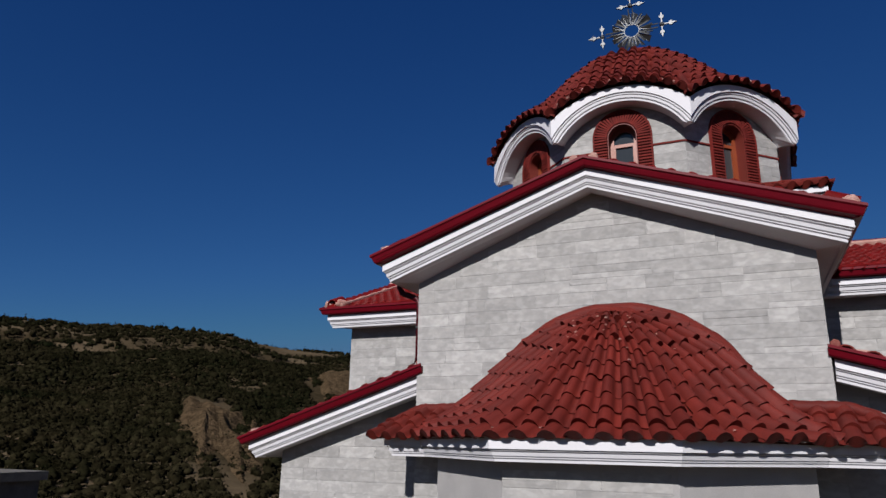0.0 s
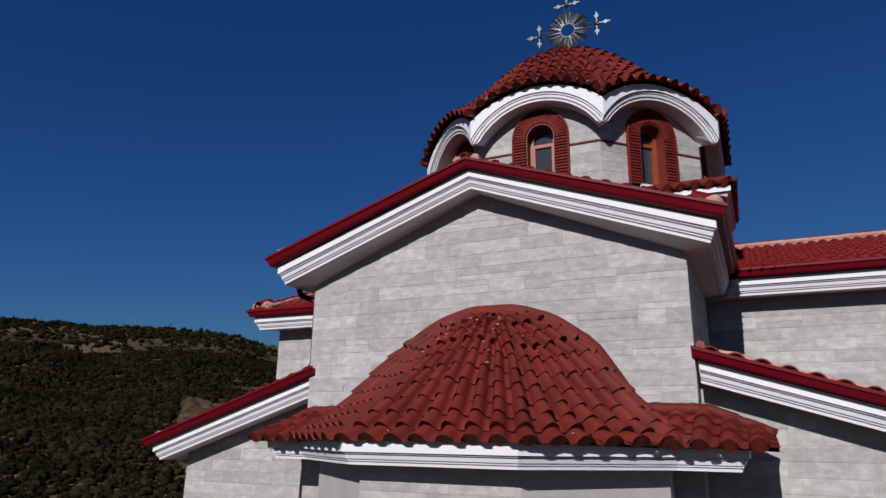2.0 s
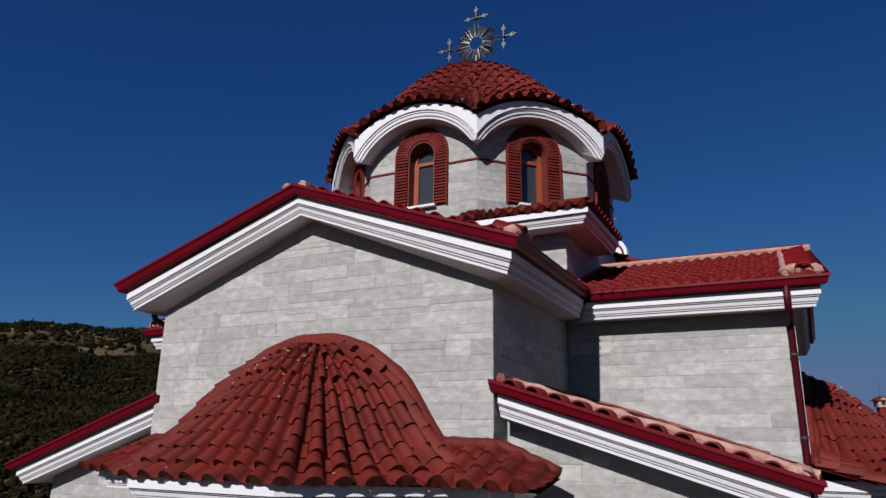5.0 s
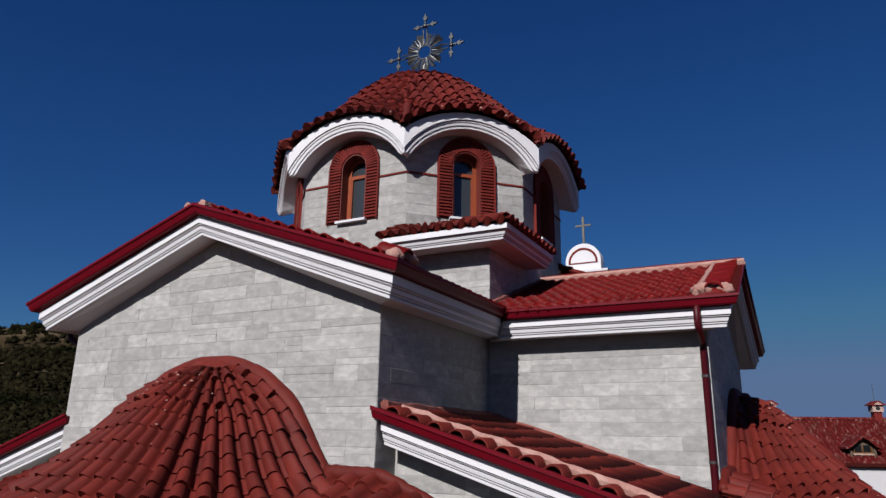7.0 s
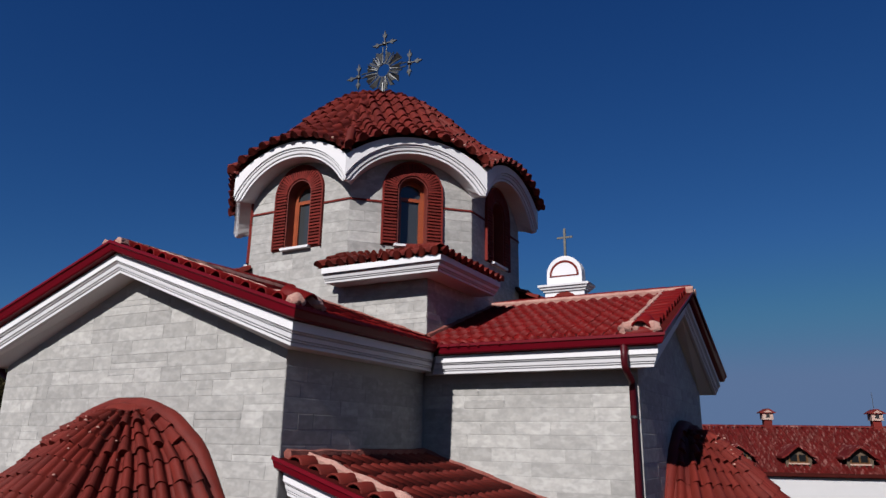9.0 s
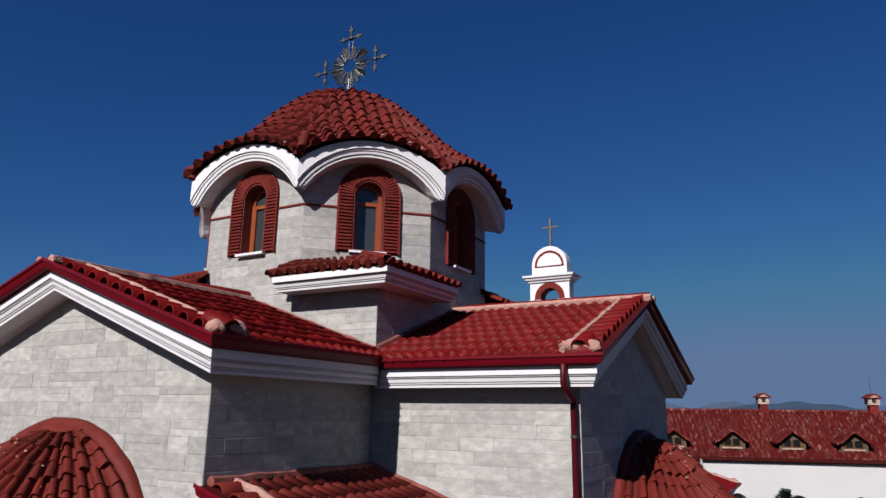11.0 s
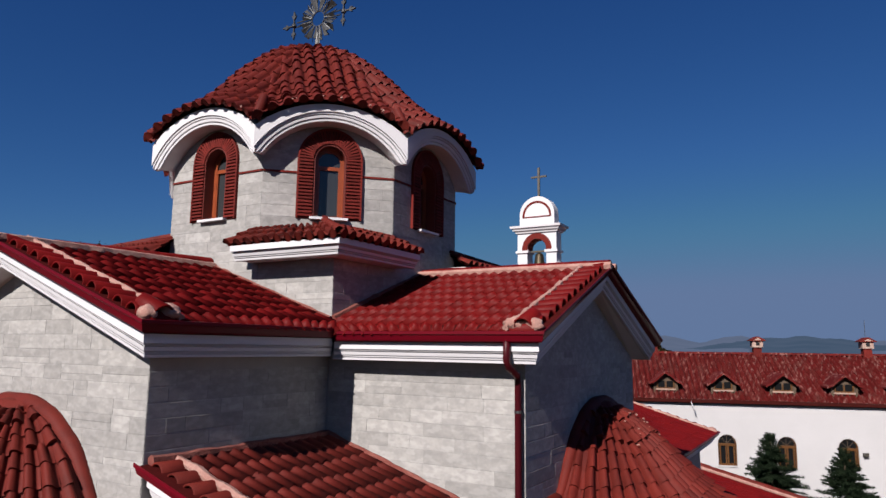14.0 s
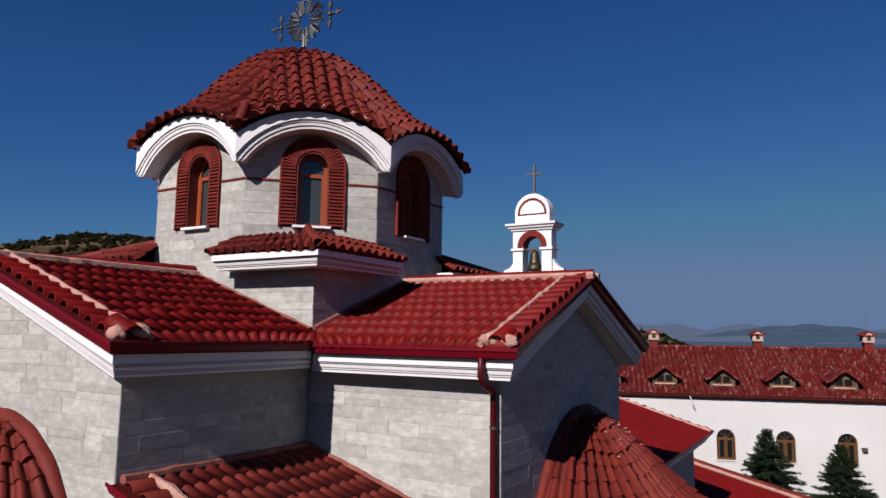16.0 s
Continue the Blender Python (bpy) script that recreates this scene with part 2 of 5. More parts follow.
def barrel_tile(name, mat, seg=8, taper=0.85):
    """One half-round clay tile, 1 wide and 1 long, with a thick open end."""
    verts, faces = [], []
    for y, k, r in ((0, 1.0, 1.0), (1, taper, 1.0), (0, 1.0, 0.78), (0.3, 0.95, 0.78)):
        for i in range(seg + 1):
            a = math.pi * i / seg
            verts.append((0.5 * k * r * math.cos(a), y, 0.5 * k * r * math.sin(a)))
    n = seg + 1
    for i in range(seg):
        faces += [(i, i + 1, n + i + 1, n + i), (2 * n + i + 1, 2 * n + i, 3 * n + i, 3 * n + i + 1), (i + 1, i, 2 * n + i, 2 * n + i + 1)]
    return small_mesh(name, verts, faces, mat, True)


def stone_block(name, mat, c=0.02):
    """A stone face 1 x 1 with softened edges; y- is its front."""
    verts = [(x, 0.0, z) for x, z in ((0, 0), (1, 0), (1, 1), (0, 1))] + [(x, -0.7, z) for x, z in ((0, 0), (1, 0), (1, 1), (0, 1))]
    verts += [(x, -1.0, z) for x, z in ((c, 3 * c), (1 - c, 3 * c), (1 - c, 1 - 3 * c), (c, 1 - 3 * c))]
    faces = [(8, 9, 10, 11)]
    for k in (0, 4):
        faces += [(k + i, k + (i + 1) % 4, k + 4 + (i + 1) % 4, k + 4 + i) for i in range(4)]
    return small_mesh(name, verts, faces, mat)


def frame_of(p, x, y):
    """A matrix from a place, an across vector and an along vector, both with their lengths; z stays a metre."""
    x, y = Vector(x), Vector(y)
    z = x.cross(y).normalized()
    x = y.cross(z).normalized() * x.length
    m = Matrix((x, y, z)).transposed().to_4x4()
    m.translation = p
    return m


G_TILE = wave_tile("roof_tile", GLAZED, 0.034, 12, 0.009)
R_TILE = wave_tile("roof_tile", TILE, 0.045, 12, 0.012)
CAP = barrel_tile("ridge_tile", TILE)
GCAP = barrel_tile("ridge_tile", GLAZED)
BLOCK = stone_block("stone", STONE)
rnd = random.Random(7)


def jitter(p, s=0.004):
    return Vector(p) + Vector((rnd.uniform(-s, s), rnd.uniform(-s, s), rnd.uniform(-s, s)))


def lay_tiles(parent, surface, cols, rows, me, mat, near=lambda p: True, uneven=0.0, label="further wavy clay roof tiles"):
    """Tiles on surface(u, v): u across 0 to 1, v from eave 0 to top 1. cols gives the count for each row."""
    rest = []
    for j in range(rows):
        n = cols(j) if callable(cols) else cols
        for i in range(n):
            u = (i + 0.5) / n
            shift = uneven * noise.noise((i * 0.55, n * 1.3, 0.5)) if j else 0
            v0, v1 = (j + shift) / rows, min(1.0, (j + 1 + shift) / rows)
            a, b = Vector(surface(u, v0)), Vector(surface(u, v1))
            l, r = Vector(surface(i / n, v0 + 0.3 / rows)), Vector(surface((i + 1) / n, v0 + 0.3 / rows))
            if (r - l).length < 0.04 or (b - a).length < 0.05:
                continue
            m = frame_of(jitter(a), r - l, (b - a)) @ pose(0, 0, 0, rnd.uniform(-0.3, 0.3), rnd.uniform(-0.6, 0.6), rnd.uniform(-0.6, 0.6))
            if near(a):
                piece("roof_tile", me, m, parent)
            else:
                rest.append(m)
    if rest:
        joined("roof_tile", me, rest, mat, parent, label)


def lay_fitted(parent, surface, cols, rows, mat, near, uneven=0.3, drop=0.0, keep=None, label="further wavy clay roof tiles", high=0.088, fill=0.035):
    """Wavy tiles in columns that follow a doubly curved roof, each one cut to the slope that it covers.
    The lowest row is stopped with clay that hangs by fill under each barrel."""
    rest_v, rest_f = [], []
    steps = (0, 0.05, 0.13, 0.24, 0.35, 0.46, 0.57, 0.65, 0.70, 0.85, 1.0)
    n_pt, seg = len(steps), len(steps) - 1
    faces = [(i, i + 1, n_pt + i + 1, n_pt + i) for i in range(seg)] + [(2 * n_pt + i, 2 * n_pt + i + 1, 3 * n_pt + i + 1, 3 * n_pt + i) for i in range(seg)]
    for j in range(rows):
        n = cols(j)
        for i in range(n):
            shift = uneven * noise.noise((i * 0.55, n * 1.3, 0.5)) if j else 0
            v0, v1 = (j + shift) / rows, min(1.0, (j + 1.14 + shift) / rows)
            v0 = v0 if j else -drop
            slip = rnd.uniform(-0.04, 0.04) / n
            u0, u1 = i / n + slip, (i + 1) / n + slip
            um = (u0 + u1) / 2
            if keep and not keep(um, v0):
                continue
            wide = Vector(surface(u1, v0)) - Vector(surface(u0, v0))
            along = Vector(surface(um, v1)) - Vector(surface(um, v0))
            if wide.length < 0.04 or along.length < 0.04:
                continue
            up = wide.cross(along).normalized()
            up = up if up.z > 0 else -up
            along.normalize()
            h = min(high if j else min(high, 0.085), 0.5 * wide.length)
            lift = 0.032 + rnd.uniform(-0.007, 0.007)
            tilt = rnd.uniform(-0.012, 0.012)
            low, top, lip = [], [], []
            for f in steps:
                z = h * math.sin(math.pi * f / 0.7) ** 0.6 if 0 < f < 0.7 else -0.1 * h * math.sin(math.pi * max(0, f - 0.7) / 0.3)
                u = u0 + (u1 - u0) * (0.5 + (f - 0.5) * 1.03)
                low.append(Vector(surface(u, v0)) + up * (z + lift + tilt * (f - 0.5)))
                top.append(Vector(surface(u, v1)) + up * (z * 0.86 + 0.002))
                if j and n != cols(j - 1):
                    lip.append(Vector(surface(u, v0)) + along * 0.02 - up * 0.01)
                elif j or not fill:
                    lip.append(low[-1] - up * (0.04 + 0.6 * max(0, z)) + along * 0.015)
                else:
                    hang = math.sin(math.pi * min(1, f / 0.7)) ** 0.7 if 0 < f < 0.7 else 0.0
                    lip.append(Vector(surface(u, v0)) + along * 0.06 - Vector((0, 0, fill * hang - 0.012)))
            verts = low + top + lip + low
            if near(low[seg // 2]):
                piece("roof_tile", small_mesh("roof_tile", verts, faces, mat, True), Matrix(), parent)
            else:
                rest_f.extend([tuple(q + len(rest_v) for q in f) for f in faces])
                rest_v.extend(verts)
    if rest_v:
        ob = new("roof_tile", small_mesh("roof_tile", rest_v, rest_f, mat, True))
        ob.parent = parent
        tagged(ob, label, kind="stuff")


def lay_caps(parent, a, b, up, width, step, me, name="ridge_tile"):
    """Half-round tiles one over the other from a (low) to b."""
    a, b = Vector(a), Vector(b)
    n = max(1, round((b - a).length / step))
    along = (b - a) / n
    x = along.cross(Vector(up)).normalized() * width
    for i in range(n):
        m = frame_of(jitter(a + along * i) + Vector(up) * 0.012, x, along * 1.15) @ pose(0, 0, 0, 1.2, 0, rnd.uniform(-1.5, 1.5))
        m = m @ Matrix.Diagonal((1, 1, width, 1))
        piece(name, me, m, parent)


def lay_stones(parent, origin, across, normal, z0, z1, spans, course=0.17, proud=0.0045):
    """Courses of stones on a wall face. spans(zmid) gives the stretches along it that carry stone."""
    origin, across, normal = Vector(origin), Vector(across).normalized(), Vector(normal).normalized()
    n = round((z1 - z0) / course)
    h = (z1 - z0) / n
    for j in range(n):
        z = z0 + j * h
        for s0, s1 in spans(z + h / 2):
            s = s0
            while s < s1 - 0.02:
                w = rnd.choice((0.24, 0.34, 0.44, 0.54, 0.64, 0.78, 0.92)) * rnd.uniform(0.9, 1.1)
                if s1 - s - w < 0.16:
                    w = s1 - s
                w = min(w, s1 - s)
                g = 0.0035
                # now and then two thin stones make up the course
                share = rnd.choice((0.42, 0.5, 0.58)) if rnd.random() < 0.13 and w > 0.25 else 1.0
                for lo, hi in ((0.0, share), (share, 1.0)):
                    if hi - lo < 0.1:
                        continue
                    m = Matrix((across * (w - g), -normal * proud * rnd.uniform(0.6, 1.2), Vector((0, 0, h * (hi - lo) - g)))).transposed().to_4x4()
                    m.translation = origin + across * (s + g / 2) + Vector((0, 0, z + h * lo + g / 2))
                    piece("stone", BLOCK, m, parent)
                s += w


# ---- church ----
Y0 = 0.1          # the cross arm's axis
AX, AY = 2.5, 2.4  # half widths of the arms
FRONT, SIDE, BACK = -5.15, 5.43, 11.0
RIDGE, EAVE = 8.75, 7.72
SIDE_RIDGE, SIDE_EAVE = 8.73, 7.68
NAVE_X = -0.035
church = tagged(new("church"), "small pale stone church with white cornices and red clay tile roofs", "church")

CORNICE = [(0.0, -0.2), (0.215, -0.203), (0.235, -0.214), (0.283, -0.212), (0.288, -0.182), (0.262, -0.18), (0.262, -0.172), (0.30, -0.17), (0.302, -0.158), (0.276, -0.156), (0.276, -0.15),
           (0.314, -0.147), (0.326, -0.106), (0.296, -0.104), (0.296, -0.094), (0.338, -0.092), (0.342, -0.084), (0.308, -0.082), (0.308, -0.074), (0.36, -0.072), (0.36, 0.02), (0.0, 0.02)]
GUTTER = [(0.30, 0.03), (0.43, 0.03), (0.445, 0.045), (0.47, 0.105), (0.49, 0.118), (0.49, 0.15), (0.475, 0.155), (0.465, 0.115), (0.30, 0.115)]
BOARD = [(0.0, 0.0), (0.33, 0.0), (0.33, 0.06), (0.0, 0.06)]


def run_profile(bm, profile, stations):
    """Loft a profile (out, up) along stations of (place, out vector, and by how much it falls outwards)."""
    return loft(bm, [[Vector(p) + Vector((d[0] * o, d[1] * o, z - (fall[0] * o if fall else 0))) for o, z in profile] for p, d, *fall in stations])


def arm_stations(hw, reach, rz, ez, inner, lean, west):
    """Valley, corner, apex, corner, valley of an arm that points along -y in its own frame."""
    k = inner
    return [((hw, -k, ez), (1, -1)), ((hw, -reach, ez), (1, -0.5 - lean / 2)), ((0, -reach, rz), (0, -lean)), ((-hw, -reach, ez), (-west, -0.5 - lean / 2)), ((-hw, -k, ez), (-1, -1))]


def turned(stations, angle, shift=(0, 0, 0)):
    m = Matrix.Rotation(radians(angle), 4, "Z")
    return [(m @ Vector(p) + Vector(shift), (m @ Vector((*d, 0))).xy) for p, d in stations]


def gable_wall_outline(hw, z0, rz, ez):
    return [(-hw, z0), (hw, z0), (hw, ez), (0, rz), (-hw, ez)]


def arm(angle, hw, reach, inner, shift, near, tile_mat, tile_me, cap_me, RIDGE=RIDGE, EAVE=EAVE, lean=1.0, west=1.0):
    m = Matrix.Translation(shift) @ Matrix.Rotation(radians(angle), 4, "Z")
    st = turned(arm_stations(hw, reach, RIDGE, EAVE, inner, lean, west), angle, shift)
    wall = part("wall", prism(bmesh.new(), gable_wall_outline(hw, 0.0, RIDGE - 0.02, EAVE - 0.02), -reach, -inner + 0.3, m), JOINT, church, "pale coursed stone wall with a low gable")
    part("cornice", run_profile(bmesh.new(), CORNICE, st), PLASTER, church, "white moulded plaster cornice")
    part("roof_edge", run_profile(bmesh.new(), BOARD, st), BRICKBED, church)
    part("gutter", run_profile(bmesh.new(), GUTTER, st), REDMETAL, church, "dark red sheet metal gutter and verge")
    # roof bed and tiles
    o, up = 0.455, 0.13
    front = -reach - o * (0.4 + 0.6 * lean)
    ex = hw + o
    bm = bmesh.new()
    top, bot = RIDGE + up, EAVE + up
    y1 = -inner + 0.35
    outline = [(-ex, bot), (0, top), (ex, bot), (ex, bot - 0.05), (0, top - 0.05), (-ex, bot - 0.05)]
    prism(bm, outline, front, y1, m)
    roof = part("roof", bm, UNDER, church, "red clay tile gable roof")
    valley = inner + o
    ry = 0.40  # verge strip
    for side in (1, -1):
        def surface(u, v, side=side):
            e = front + ry
            lo = -valley + 0.02 if v < 0.1 else -inner + (0.0 if v < 0.16 else 0.02)
            y = lo + (e - lo) * u if side < 0 else e + (lo - e) * u
            return m @ Vector((side * ex * (1 - v * 0.985), y, bot + (top - bot) * v))
        n = max(3, round((reach - inner + o - ry) / 0.178))
        lay_tiles(roof, surface, n, 9, tile_me, tile_mat, near)
        # verge tiles laid across the slope, over a mortar seam
        steps = 13
        rest = []
        for i in range(steps):
            t = (i + 0.5) / steps
            p = m @ Vector((side * ex * (1 - t), front + 0.10, bot + (top - bot) * t - 0.012))
            along = m.to_3x3() @ Vector((0, ry - 0.03, 0.0))
            across = m.to_3x3() @ Vector((ex / steps * 0.80, 0, -side * (top - bot) / steps * 0.80))
            mm = frame_of(jitter(p), across, along) @ Matrix.Diagonal((1, 1, 0.215, 1)) @ pose(0, 0, 0, -1, 0, rnd.uniform(-2, 2))
            if near(p):
                piece("verge_tile", cap_me, mm, roof)
            else:
                rest.append(mm)
        if rest:
            joined("verge_tile", cap_me, rest, tile_mat, roof)
        seam = []
        for i in range(25):
            t = i / 24
            p = Vector((side * ex * (1 - t), front + ry + 0.045, bot + (top - bot) * t + 0.055 + 0.02 * noise.noise((i * 0.7, side, angle))))
            seam.append(m @ p)
        part("mortar_seam", tube(bmesh.new(), seam, [0.038 + 0.028 * noise.noise((i * 0.9, 3, angle)) for i in range(25)], 6), MORTAR, roof)
        # knob of tile and mortar at the eave corner
        bm = bmesh.new()
        lump(bm, m @ Vector((side * (ex - 0.13), front + 0.36, bot + 0.11)), (0.15, 0.13, 0.09), 5 + angle)
        lump(bm, m @ Vector((side * (ex - 0.10), front + 0.12, bot + 0.09)), (0.10, 0.09, 0.085), 9 + angle)
        part("eave_knob", bm, MORTAR, roof, "pink mortar lump at the eave corner", True)
        lay_caps(roof, m @ Vector((side * (ex - 0.02), front + 0.24, bot + 0.06)), m @ Vector((side * (ex - 0.3), front + 0.24, bot + 0.17)), (0, 0, 1), 0.24, 0.3, cap_me, "knob_tile")
    # ridge
    crest = top + (0.03 if lean == 1 else -0.01)
    lay_caps(roof, m @ Vector((0, front + 0.06, crest - (0.09 if lean == 1 else 0))), m @ Vector((0, -inner, crest)), (0, 0, 1), 0.21, 0.37, cap_me)
    bm = bmesh.new()
    for side in (1, -1):
        pts = [m @ Vector((side * (0.125 + 0.02 * noise.noise((i * 0.8, side, angle + 2))), front + (-front - inner) * i / 20, top - 0.005)) for i in range(21)]
        tube(bm, pts, 0.062, 6)
    part("ridge_mortar", bm, MORTAR, roof)
    return wall, m


def lump(bm, at, size, seed, detail=3):
    res = bmesh.ops.create_icosphere(bm, subdivisions=detail, radius=1.0)
    for v in res["verts"]:
        k = 1 + 0.28 * noise.noise(v.co * 2.1 + Vector((seed, 0, 0)))
        v.co = Vector(at) + Vector((v.co.x * size[0], v.co.y * size[1], v.co.z * size[2])) * k


def gable_spans(hw, rz, ez, drop):
    def spans(z):
        top = ez - drop
        if z <= top:
            return [(0, 2 * hw)]
        k = hw * (1 - (z - top) / (rz - ez))
        return [(hw - k, hw + k)] if k > 0.1 else []
    return spans


front_wall, fm = arm(0, AX, -FRONT, -(Y0 - AY), (NAVE_X, 0, 0), lambda p: True, GLAZED, G_TILE, GCAP, west=1.12)
right_wall, rm = arm(90, AY, SIDE, AX, (0, Y0, 0), lambda p: True, GLAZED, G_TILE, GCAP, SIDE_RIDGE, SIDE_EAVE, 0.8)
left_wall, lm = arm(-90, AY, 5.36, AX, (0, Y0, 0), lambda p: p.y < 0.1, GLAZED, G_TILE, GCAP, SIDE_RIDGE - 0.03, SIDE_EAVE - 0.04, 0.9)
back_wall, km = arm(180, AX, BACK, AY + Y0, (0, 0, 0), lambda p: False, GLAZED, G_TILE, GCAP)

# stone faces of the arms
lay_stones(front_wall, (NAVE_X - AX, FRONT, 0), (1, 0, 0), (0, -1, 0), 4.337, 8.757, gable_spans(AX, RIDGE, EAVE, 0.33))
lay_stones(front_wall, (NAVE_X + AX, FRONT, 0), (0, 1, 0), (1, 0, 0), 5.9, 7.36, lambda z: [(0, 2.85)])
lay_stones(right_wall, (AX, Y0 - AY, 0), (1, 0, 0), (0, -1, 0), 5.2, 7.36, lambda z: [(0, SIDE - AX)])
lay_stones(right_wall, (SIDE, Y0 - AY, 0), (0, 1, 0), (1, 0, 0), 5.0, 8.64, gable_spans(AY, SIDE_RIDGE, SIDE_EAVE, 0.30))
lay_stones(left_wall, (-5.36, Y0 - AY, 0), (1, 0, 0), (0, -1, 0), 5.2, 7.36, lambda z: [(0, 5.36 - AX)])


# lower corner bays with lean-to roofs
AISLE_X, AISLE_Y, AISLE_TOP, AISLE_FALL = 4.97, -4.75, 6.22, 0.335


def aisle(sx, y0, y1, near, tile_me, cap_me, tile_mat, AISLE_X=4.97, AISLE_TOP=6.22, AISLE_FALL=0.335):
    """A lean-to bay from y0 (free end) to y1 (against the cross arm), falling away from the nave. sx: 1 or -1."""
    fy = -1 if y0 < y1 else 1
    za, zb = AISLE_TOP, AISLE_TOP - AISLE_FALL * (AISLE_X - AX)
    bm = bmesh.new()
    loft(bm, [[Vector((sx * x, y, z)) for x, z in ((AX - 0.1, 0), (AISLE_X, 0), (AISLE_X, zb - 0.02), (AX - 0.1, za + 0.01))] for y in (y0, y1)])
    wall = part("wall", bm, JOINT, church, "pale coursed stone wall of a lower corner bay")
    st = [((sx * AX, y0, za), (0, fy)), ((sx * AISLE_X, y0, zb), (sx, fy), AISLE_FALL), ((sx * AISLE_X, y1, zb), (sx, 0), AISLE_FALL)]
    part("cornice", run_profile(bmesh.new(), CORNICE, st), PLASTER, church, "white moulded plaster cornice")
    part("roof_edge", run_profile(bmesh.new(), BOARD, st), BRICKBED, church)
    part("gutter", run_profile(bmesh.new(), GUTTER, [((sx * (AX - 0.06), y0, za + 0.02), (0, fy))] + st[1:]), REDMETAL, church, "dark red sheet metal gutter and verge")
    o, up = 0.455, 0.13
    ex, ey = AISLE_X + o, y0 + fy * o
    zt, ze = za + up + 0.02, zb + up - AISLE_FALL * o
    bm = bmesh.new()
    loft(bm, [[Vector((sx * x, y, z)) for x, z in ((AX, zt), (ex, ze), (ex, ze - 0.04), (AX, zt - 0.04))] for y in (ey, y1)])
    roof = part("roof", bm, UNDER, church, "red clay tile lean-to roof")
    strip = 0.36

    def surface(u, v):
        u = u if sx * fy < 0 else 1 - u
        return Vector((sx * (ex + (AX - ex) * v), ey - fy * strip + (y1 - ey + fy * strip) * u, ze + (zt - ze) * v))

    n = max(3, round(abs(y1 - ey) / 0.212))
    lay_tiles(roof, surface, n, 9, tile_me, tile_mat, near)
    steps, rest = 12, []
    for i in range(steps):
        t = (i + 0.5) / steps
        p = Vector((sx * (ex + (AX - ex) * t), ey - fy * 0.10, ze + (zt - ze) * t - 0.035))
        mm = frame_of(jitter(p), Vector((-fy * (ex - AX) / steps * 0.82, 0, fy * sx * (zt - ze) / steps * 0.82)), Vector((0, -fy * (strip - 0.03), 0.0))) @ Matrix.Diagonal((1, 1, 0.2, 1)) @ pose(0, 0, 0, 1.5, 0, rnd.uniform(-2, 2))
        if near(p):
            piece("verge_tile", cap_me, mm, roof)
        else:
            rest.append(mm)
    if rest:
        joined("verge_tile", cap_me, rest, tile_mat, roof)
    seam = [Vector((sx * (ex + (AX - ex) * i / 24), ey - fy * (strip + 0.05), ze + (zt - ze) * i / 24 + 0.035 + 0.02 * noise.noise((i * 0.7, y0, sx)))) for i in range(25)]
    part("mortar_seam", tube(bmesh.new(), seam, [0.058 + 0.03 * noise.noise((i * 0.9, 4, y0)) for i in range(25)], 6), MORTAR, roof)
    bm = bmesh.new()
    tube(bm, [(sx * (AX + 0.03), ey - fy * 0.1 + (y1 - ey) * i / 20, zt + 0.03 + 0.02 * noise.noise((i * 0.8, y0, 1))) for i in range(21)], [0.045 + 0.02 * noise.noise((i * 0.9, y0, 8)) for i in range(21)], 6)
    tube(bm, [(sx * (AX + (ex - 0.45 - AX) * i / 20), y1 + fy * 0.02, zt + (ze - zt) * (AX + (ex - 0.45 - AX) * i / 20 - AX) / (ex - AX) + 0.035 + 0.02 * noise.noise((i * 0.8, y1, 2))) for i in range(21)], [0.045 + 0.02 * noise.noise((i * 0.9, y1, 9)) for i in range(21)], 6)
    part("wall_mortar", bm, CLAYMORTAR, roof, "red and pink mortar fillet along the wall")
    bm = bmesh.new()
    lump(bm, (sx * (ex - 0.16), ey - fy * 0.2, ze + 0.08), (0.11, 0.12, 0.07), 3 + sx)
    part("eave_knob", bm, MORTAR, roof, "", True)
    return wall


for sx, high, fall in ((1, AISLE_TOP + 0.062, 0.304), (-1, AISLE_TOP, AISLE_FALL)):
    w = aisle(sx, AISLE_Y, Y0 - AY, lambda p: True, R_TILE, CAP, TILE, AISLE_TOP=high, AISLE_FALL=fall)

    def under_rake(z, sx=sx, high=high, fall=fall):
        """The stretch of the bay's end wall that stands below its sloping cornice."""
        run, wide = (high - 0.28 - z) / fall, AISLE_X - AX
        return [(0, min(wide, run))] if sx > 0 else [(max(0, wide - run), wide)]

    lay_stones(w, (AX if sx > 0 else -AISLE_X, AISLE_Y, 0), (1, 0, 0), (0, -1, 0), 4.3, 5.92, under_rake)
    aisle(sx, 10.85, Y0 + AY, lambda p: False, G_TILE, GCAP, GLAZED, 5.08, 6.1, 0.289)

# apses with bell-shaped tile roofs
EAVE_RING = [(2.40, 0.58), (1.04, 1.69), (-1.04, 1.69), (-2.40, 0.58)]
BELL = ((0, 0), (0.17, 0.03), (0.33, 0.105), (0.52, 0.29), (0.62, 0.465), (0.71, 0.635), (0.81, 0.80), (0.9, 0.895), (1.0, 0.955))


SKIRT = ((0, 0), (0.17, 0.045), (0.33, 0.15), (0.5, 0.33), (0.65, 0.535), (0.78, 0.72), (0.9, 0.865), (1.0, 0.955))


def bell(u, table=BELL):
    for (a, fa), (b, fb) in zip(table, table[1:]):
        if u <= b:
            t = (u - a) / (b - a)
            return fa + (fb - fa) * t
    return BELL[-1][1]


